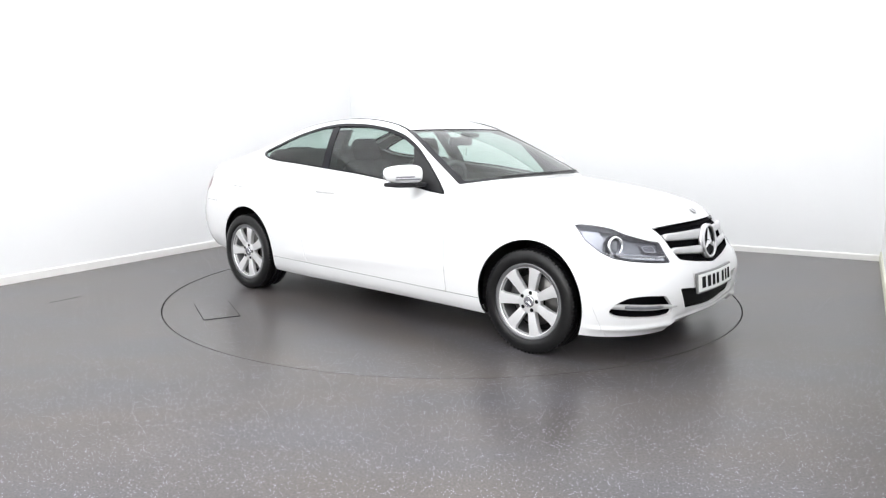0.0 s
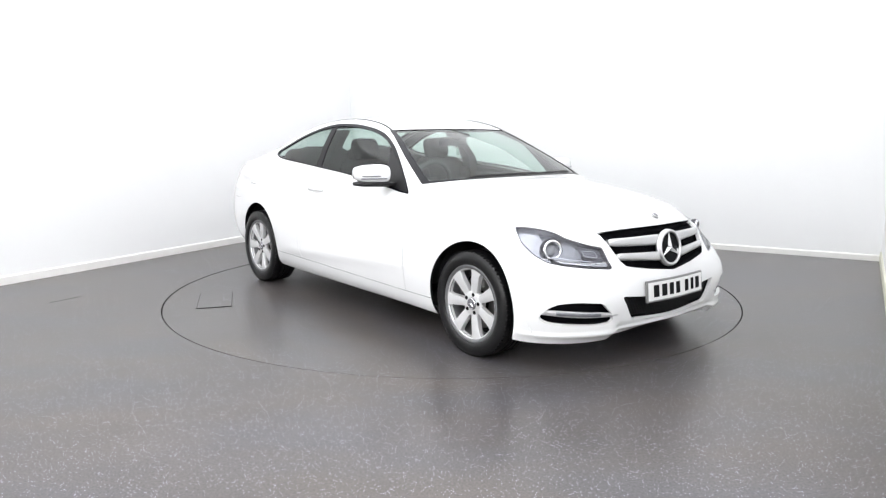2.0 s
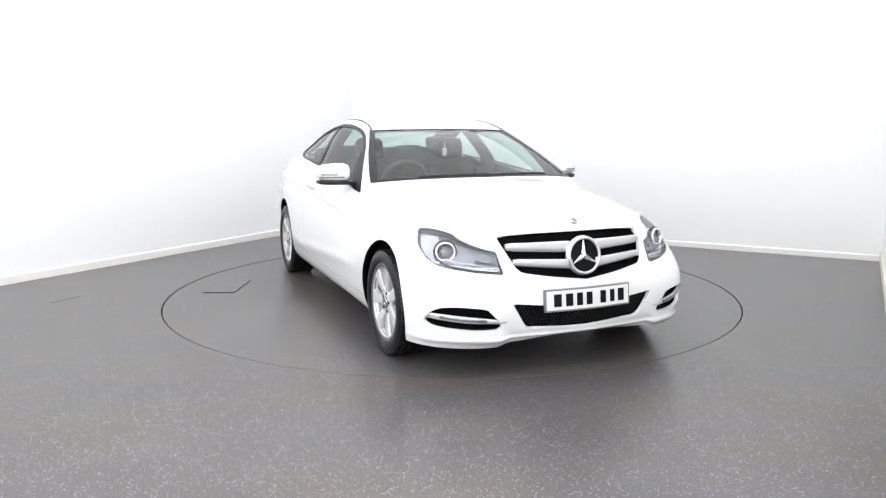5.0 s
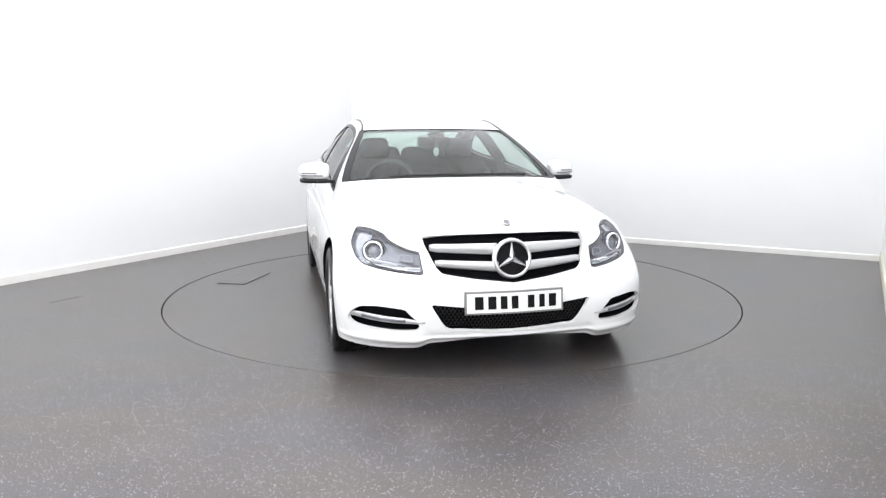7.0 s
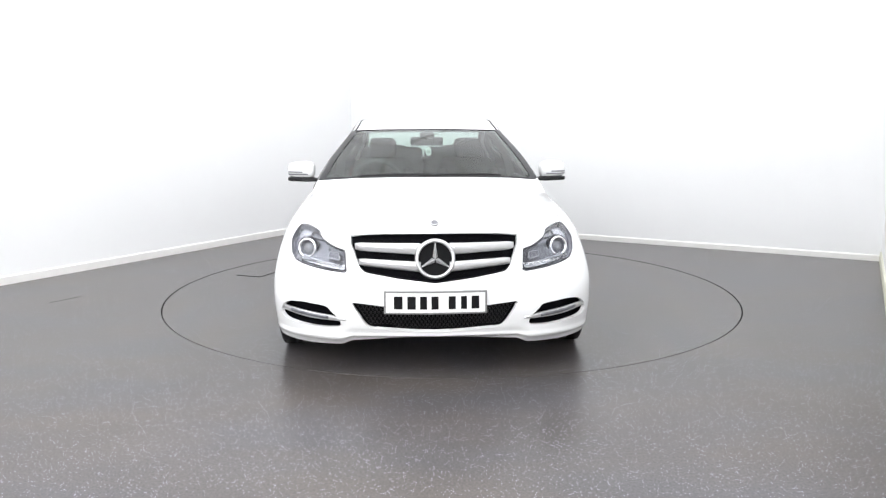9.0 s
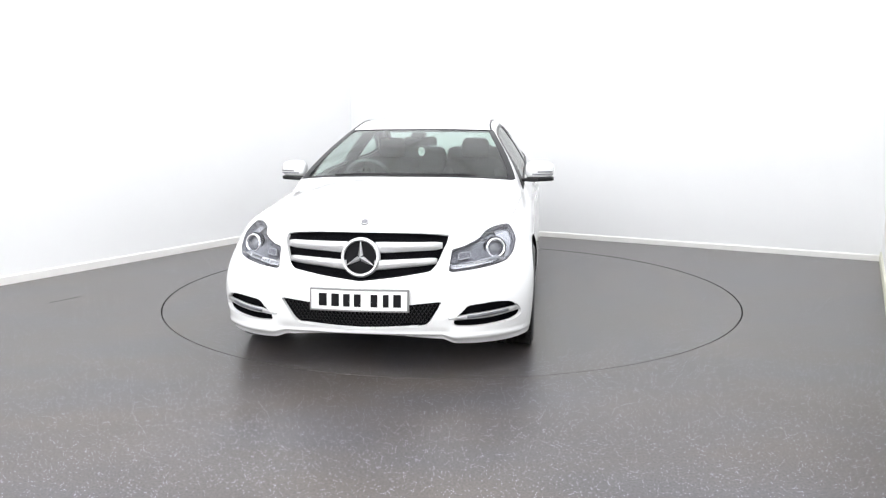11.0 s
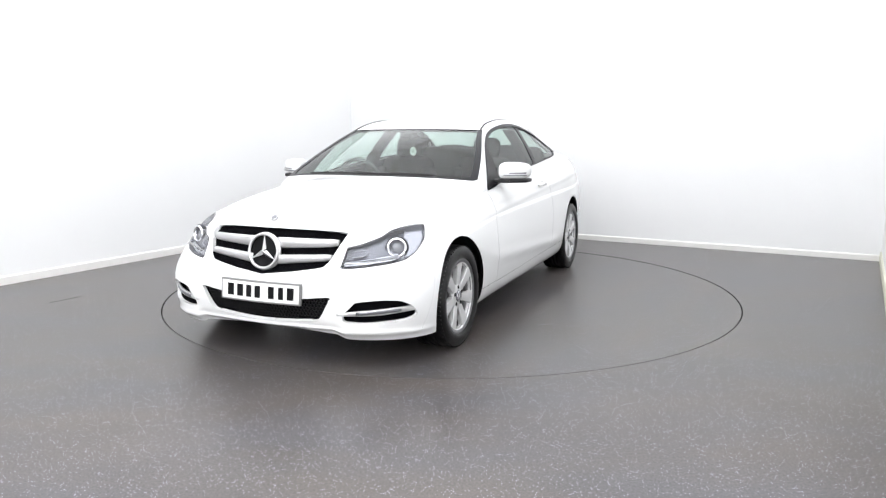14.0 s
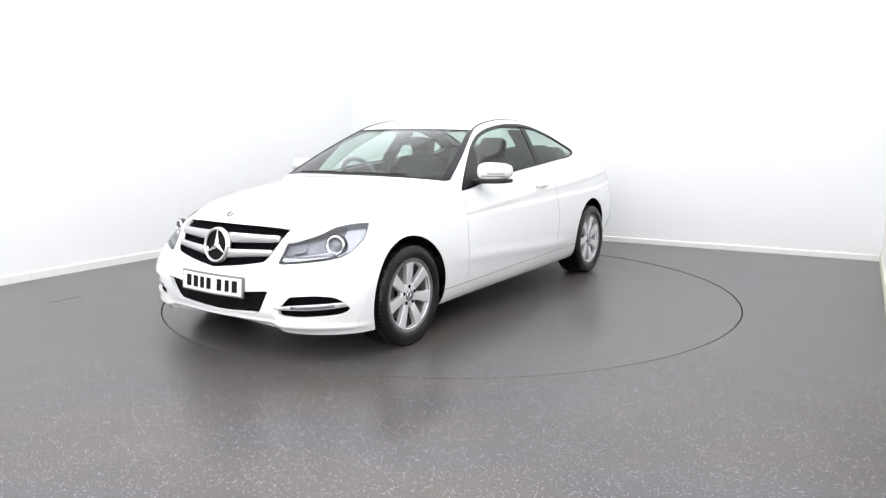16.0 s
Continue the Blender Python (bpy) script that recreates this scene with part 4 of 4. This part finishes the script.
# ---- wheels ----
def make_wheel(spin):
    """A wheel about its own centre, its outer face towards +y."""
    prof = [(.196, -.195), (.197, -.01), (.205, -.002), (.214, -.001), (.221, .003), (.226, .001), (.227, -.006)]
    V, F = lathe(prof, 72)
    wheel = new("wheel", mesh_of("wheel", V, F, M_BARREL))
    tagged(wheel, "seven-spoke silver alloy wheel with a black tyre")
    V, F = lathe([(.195, -.03), (.198, -.008), (.202, -.003), (.216, -.0012), (.2235, .0), (.227, -.003), (.228, -.008)], 72)
    child("rim_lip", V, F, M_ALLOY, wheel, "bright silver rim lip")
    R = TYRE_R
    prof = [(.222, -.004), (.228, .004), (.236, .009), (.25, .013), (.268, .0135), (.284, .009), (R - .010, .002), (R - .003, -.007), (R, -.02),
            (R, -.068), (R - .006, -.070), (R - .006, -.076), (R, -.078), (R, -.105), (R - .006, -.107), (R - .006, -.114), (R, -.116), (R, -.143),
            (R - .006, -.145), (R - .006, -.151), (R, -.153), (R - .002, -.19), (R - .012, -.21), (.28, -.222), (.22, -.21)]
    V, F = lathe(prof, 96)
    tyre = child("tyre", V, F, M_RUBBER, wheel, "black rubber tyre")
    bm = bmesh.new()
    for k in range(72):
        a = 2 * math.pi * k / 72
        for y0, y1, off in ((-.030, .0005, 0), (-.20, -.16, .03)):
            box(bm, R - .013, R + .0006, y0, y1, -.004, .004, m=Matrix.Rotation(a + off, 4, "Y"))
    tagged(part("tread", bm, M_RUBBER, wheel), kind="stuff")
    for k in range(7):
        a = 2 * math.pi * k / 7 + math.pi / 2 + spin
        rows = []
        for r in (.055, .075, .10, .14, .175, .196, .208):
            t = (r - .055) / .153
            w = .0225 + .0135 * t + (.016 * ((r - .175) / .033) ** 2 if r > .175 else 0)
            y = -.018 + .010 * math.sin(t * math.pi * .6) + .004 * t
            rows.append((r, w, y))
        V, F = [], []
        for r, w, y in rows:
            for q, dy in ((-1, -.03), (-1, -.004), (-.93, 0), (0, .0012), (.93, 0), (1, -.004), (1, -.03)):
                V.append((r * math.cos(a) - q * w * math.sin(a), y + dy, r * math.sin(a) + q * w * math.cos(a)))
        for i in range(len(rows) - 1):
            for j in range(6):
                F.append((i * 7 + j, (i + 1) * 7 + j, (i + 1) * 7 + j + 1, i * 7 + j + 1))
        child("spoke", V, F, M_ALLOY, wheel, "", False)
    V, F = lathe([(0, -.014), (.064, -.014), (.074, -.018), (.078, -.05), (0, -.05)], 40)
    hub = child("hub", V, F, M_ALLOY, wheel)
    V, F = lathe([(0, -.006), (.028, -.006), (.034, -.009), (.036, -.016)], 32)
    child("centre_cap", V, F, M_LAMPGREY, wheel, "grey round centre cap")
    V, F = lathe([(.027, -.0055), (.030, -.004), (.033, -.0075)], 32)
    child("cap_ring", V, F, M_CHROME, wheel, "chrome cap ring")
    for k in range(3):
        a = 2 * math.pi * k / 3 + math.pi / 2
        c, q = math.cos(a), math.sin(a)
        P = [(0, -.002, 0)] + [(r * c - w * q, y, r * q + w * c) for r, w, y in ((.027, .0006, -.0055), (.005, .005, -.0055), (.005, -.005, -.0055), (.027, -.0006, -.0055))]
        child("cap_spoke", P, [(0, 1, 2), (0, 3, 4), (0, 4, 1)], M_CHROME, wheel, "chrome cap spoke", False)
    # bolts in near black: the shade of their recesses is in the colour
    for k in range(5):
        a = 2 * math.pi * k / 5 + math.pi / 2
        V, F = lathe([(0, -.0125), (.007, -.0125), (.008, -.0118), (.0112, -.0118), (.0122, -.02)], 14)
        V = [(x + .0535 * math.cos(a), y, z + .0535 * math.sin(a)) for x, y, z in V]
        child("wheel_bolt", V, F, M_GAP, wheel, "wheel bolt, darkened for the shade in its recess")
    V, F = lathe([(.07, -.08), (.15, -.08), (.152, -.083), (.152, -.10), (.07, -.10)], 48)
    child("brake_disc", V, F, M_DISC, wheel, "steel brake disc")
    bm = bmesh.new()
    box(bm, .085, .165, -.115, -.055, -.075, .075, .015)
    part("brake_caliper", bm, M_DARKMETAL, wheel, "dark brake caliper")
    V, F = lathe([(0, -.125), (.19, -.125)], 40)
    child("back_plate", V, F, M_UNDER, wheel, "dark back plate")
    return wheel


WHEEL_Y = .886
wheel = make_wheel(0.0)
wheel.parent = car
wheel.matrix_basis = pose(WF, WHEEL_Y, WZ)
for x, s, turn in ((WF, -1, 180), (WR, 1, 0), (WR, -1, 180)):
    w2 = copy_thing(wheel, pose(x, s * WHEEL_Y, WZ) @ pose(0, 0, 0, 0, {(1): 40, (-1): 12}[s], 0) @ pose(0, 0, 0, 0, 0, turn))
    w2.parent = car

# wheel housings and the floor pan
for x in (WF + .004, WR + .018):
    for s in (1, -1):
        V, F = lathe([(.372, s * .52), (.372, s * .78), (.368, s * .835)], 40, "y", radians(-22), radians(202))
        V = np.array(V) + (x, 0, .317)
        child("wheel_housing", V, F, M_UNDER, car, "black wheel housing liner")
        P = [(x, s * .52, .30)] + [(x + .372 * math.cos(t), s * .52, .317 + .372 * math.sin(t)) for t in np.linspace(radians(-22), radians(202), 25)]
        child("housing_wall", P, [(0, k, k + 1) for k in range(1, 25)], M_UNDER, car, "black inner housing wall", False)
bm = bmesh.new()
box(bm, -2.15, 1.92, -.50, .50, .20, .26, .02)
box(bm, -.97, .98, -.845, .845, .205, .25, .015)
part("floor_pan", bm, M_UNDER, car, "dark underbody")

# ---- mirrors and handles ----
for s in (1, -1):
    def shell(z0, z1, y0, y1, x0, x1, power=3.2, n=28, rows=14, lean=.0):
        """A pillow-shaped shell inside these limits."""
        V, F = [], []
        for i in range(rows + 1):
            p = math.pi * (i / rows - .5)
            for k in range(n):
                t = 2 * math.pi * k / n
                def se(v, e=2 / power):
                    return math.copysign(abs(v) ** e, v)
                x = se(math.cos(p)) * se(math.cos(t))
                y = se(math.cos(p)) * se(math.sin(t))
                z = se(math.sin(p))
                yy = (y0 + y1) / 2 + (y1 - y0) / 2 * y
                V.append(((x0 + x1) / 2 + (x1 - x0) / 2 * x - lean * (yy - y0) * 1.0, s * yy, (z0 + z1) / 2 + (z1 - z0) / 2 * z * (1 - .10 * y)))
        for i in range(rows):
            for k in range(n):
                F.append((i * n + k, i * n + (k + 1) % n, (i + 1) * n + (k + 1) % n, (i + 1) * n + k))
        return V, F
    V, F = shell(.935, 1.056, .812, 1.018, .405, .545, lean=.35)
    mirror = child("door_mirror", V, F, M_PAINT, car, "white door mirror cap on a black base")
    V, F = shell(.912, .946, .818, 1.016, .400, .540, 5, lean=.35)
    child("mirror_base", V, F, M_BLACK, mirror, "black mirror base")
    bm = bmesh.new()
    box(bm, .44, .53, min(s * .76, s * .90), max(s * .76, s * .90), .915, .938, .008)
    part("mirror_arm", bm, M_BLACK, mirror, "black mirror arm")
    for z, y0, y1 in ((.982, .90, 1.004), (.966, .86, 1.006)):
        pts = [(.475 + .0665 - .35 * (y - .815) - .5 * max(0, (y - .93)) ** 1.4, s * y, z) for y in np.linspace(y0, y1, 9)]
        bar_along("indicator", pts, .0045, .010, M_BADGE, mirror, "slim clear indicator strip")
    V, F = shell(.945, 1.045, .83, 1.005, .395, .415, 4, lean=.35)
    child("mirror_glass", V, F, M_MIRROR, mirror, "mirror glass")
    mirror.matrix_basis = pose(0, 0, .011)
    d = doors[0 if s > 0 else 1]
    bm = bmesh.new()
    box(bm, -.485, -.275, s * .884 - .010, s * .884 + .010, .842, .868, .009, m=pose(0, 0, 0))
    part("door_handle", bm, M_PAINT, d, "white grip handle", True)
    V, F = lathe([(0, .0), (.03, .002), (.048, .006)], 24)
    V = [(x * 1.2 - .38, s * .8785 + s * y * .3, z * .62 + .853) for x, y, z in V]
    child("handle_cup", V, F, M_PAINT, d, "recess behind the handle")

# ---- wipers ----
for a, b, pv in ((-.62, .02, -.62), (-.10, .64, -.10)):
    pts = []
    for t in np.linspace(0, 1, 12):
        v = a + (b - a) * t
        p = roof_point(np.array(1.005 + .035 * t), np.array(v))
        pts.append(p + (.010, 0, .009))
    V, F = [], []
    for p in pts:
        for dx, dz in ((-.007, 0), (0, .009), (.009, 0), (0, -.006)):
            V.append((p[0] + dx, p[1], p[2] + dz))
    for i in range(len(pts) - 1):
        for j in range(4):
            F.append((i * 4 + j, i * 4 + (j + 1) % 4, i * 4 + 4 + (j + 1) % 4, i * 4 + 4 + j))
    child("wiper", V, F, M_BLACK, car, "black windscreen wiper")

# ---- interior ----
bm = bmesh.new()
box(bm, .42, .90, -.70, .70, .60, .905, .06, seg=4)
box(bm, .37, .55, -.60, -.14, .82, .945, .05, seg=4)
part("dashboard", bm, M_DASH, car, "dark grey dashboard", True)
bm = bmesh.new()
box(bm, -1.35, .8, -.74, .74, .26, .30)
part("cabin_floor", bm, M_CLOTH, car, "dark carpet")
bm = bmesh.new()
box(bm, -.5, .5, -.12, .12, .30, .62, .04)
part("centre_console", bm, M_DASH, car, "dark centre console", True)
for s in (1, -1):
    bm = bmesh.new()
    box(bm, -1.25, .70, s * .755 - .03, s * .755 + .03, .30, .93, .02)
    part("door_lining", bm, M_DASH, car, "dark door lining", True)
    y = s * .36
    bm = bmesh.new()
    box(bm, -.38, .15, y - .25, y + .25, .34, .54, .06, seg=4)
    for q in (-1, 1):
        box(bm, -.36, .13, y + q * .235 - .045, y + q * .235 + .045, .38, .58, .04, seg=3)
    seat = part("front_seat", bm, M_CLOTH, car, "dark grey upholstered seat", True)
    bm = bmesh.new()
    lean = pose(-.34, y, .48, 0, -14, 0)
    box(bm, -.08, .08, -.24, .24, 0, .60, .08, m=lean, seg=5)
    for q in (-1, 1):
        box(bm, -.08, .12, q * .215 - .045, q * .215 + .045, .05, .50, .04, m=lean, seg=3)
    part("backrest", bm, M_CLOTH, seat, "", True)
    bm = bmesh.new()
    box(bm, -.05, .06, -.115, .115, .59, .765, .05, m=lean, seg=4)
    part("headrest", bm, M_CLOTH, seat, "", True)
bm = bmesh.new()
box(bm, -1.30, -.80, -.64, .64, .34, .54, .06, seg=4)
bench = part("rear_seat", bm, M_CLOTH, car, "dark grey rear bench", True)
for s in (1, -1):
    bm = bmesh.new()
    box(bm, -.08, .08, -.30, .30, 0, .715, .06, m=pose(-1.12, s * .31, .46, 0, -22, 0), seg=4)
    part("rear_backrest", bm, M_CLOTH, bench, "", True)
    bm = bmesh.new()
    box(bm, -.05, .05, -.14, .14, .66, .735, .035, m=pose(-1.12, s * .31, .46, 0, -22, 0), seg=4)
    part("rear_headrest", bm, M_CLOTH, bench, "", True)
bm = bmesh.new()
box(bm, -1.78, -1.30, -.60, .60, .985, 1.015, .01)
part("parcel_shelf", bm, M_CLOTH, car, "dark parcel shelf")

for s in (1, -1):
    V, F = [], []
    for k, (x, y, z) in enumerate(((-.45, .765, .90), (-.47, .735, 1.06), (-.50, .65, 1.19), (-.53, .57, 1.29))):
        for dx, dy in ((-.06, 0), (-.045, -.07), (.045, -.07), (.06, 0)):
            V.append((x + dx, s * (y + dy), z))
        if k:
            F += [(4 * k - 4 + j, 4 * k - 4 + (j + 1) % 4, 4 * k + (j + 1) % 4, 4 * k + j) for j in range(4)]
    child("pillar_lining", V, F + [(0, 1, 2, 3), (15, 14, 13, 12)], M_CLOTH, car, "dark lining of the middle pillar", False)
bm = bmesh.new()
box(bm, -1.74, -1.70, -.70, .70, .30, .99, .01)
part("rear_bulkhead", bm, M_CLOTH, car, "dark panel behind the rear bench")

SW = pose(.345, -.37, .90, 0, -68, 0)
V, F = lathe([(.18 + .016 * math.cos(t), .016 * math.sin(t)) for t in np.linspace(0, 2 * math.pi, 11)], 48, "z")
steering = child("steering_wheel", placed(V, SW), F, M_LEATHER, car, "dark leather steering wheel")
bm = bmesh.new()
box(bm, -.06, .06, -.075, .075, -.02, .03, .025, m=SW, seg=3)
box(bm, -.025, .025, -.17, .17, -.01, .012, .008, m=SW)
box(bm, -.17, 0, -.02, .02, -.01, .012, .008, m=SW)
part("wheel_hub", bm, M_DASH, steering, "", True)

RVM = pose(.165, 0.0, 1.205, 0, 8, 0)
bm = bmesh.new()
box(bm, -.02, .02, -.125, .125, -.033, .033, .018, m=RVM, seg=4)
rvm = part("inner_mirror", bm, M_BLACK, car, "black inner rear-view mirror", True)
bm = bmesh.new()
box(bm, -.022, -.0205, -.115, .115, -.026, .026, .006, m=RVM)
part("mirror_face", bm, M_MIRROR, rvm, "mirror glass")
bm = bmesh.new()
box(bm, .0, .08, -.012, .012, .02, .06, .008, m=RVM)
box(bm, .03, .13, -.055, .055, .045, .075, .012, m=RVM)
part("mirror_mount", bm, M_BLACK, rvm, "black sensor housing")
V, F = lathe([(0, .0015), (.025, .0015), (.0265, 0), (.025, -.0015), (0, -.0015)], 32, "y")
TAG = pose(.205, .012, 1.127, 0, 0, 113)
tag = child("hanging_tag", [tuple(TAG @ Vector((x * 1.0, y, z * 1.25))) for x, y, z in V], F, M_TAG, car, "white oval air freshener on a cord")
for k, (z, w) in enumerate(((.012, .010), (.006, .013), (0, .014), (-.007, .012), (-.013, .008))):
    bm = bmesh.new()
    box(bm, -w, w, -.0024, -.0016, z - .0013, z + .0013, m=TAG)
    part("tag_print", bm, M_TAGPRINT, tag)
bm = bmesh.new()
box(bm, .204, .206, .011, .013, 1.15, 1.195)
part("tag_cord", bm, M_TAG, tag)


# ---- motion: the turntable and the car turn together ----
def motions():
    walk(turntable, [(t, pose(TX, TY, SUNK, 0, 0, a)) for t, a in TURN])
    walk(car, [(t, pose(TX, TY, SUNK, 0, 0, a) @ pose(OFFX, OFFY, 0)) for t, a in TURN])


motions()
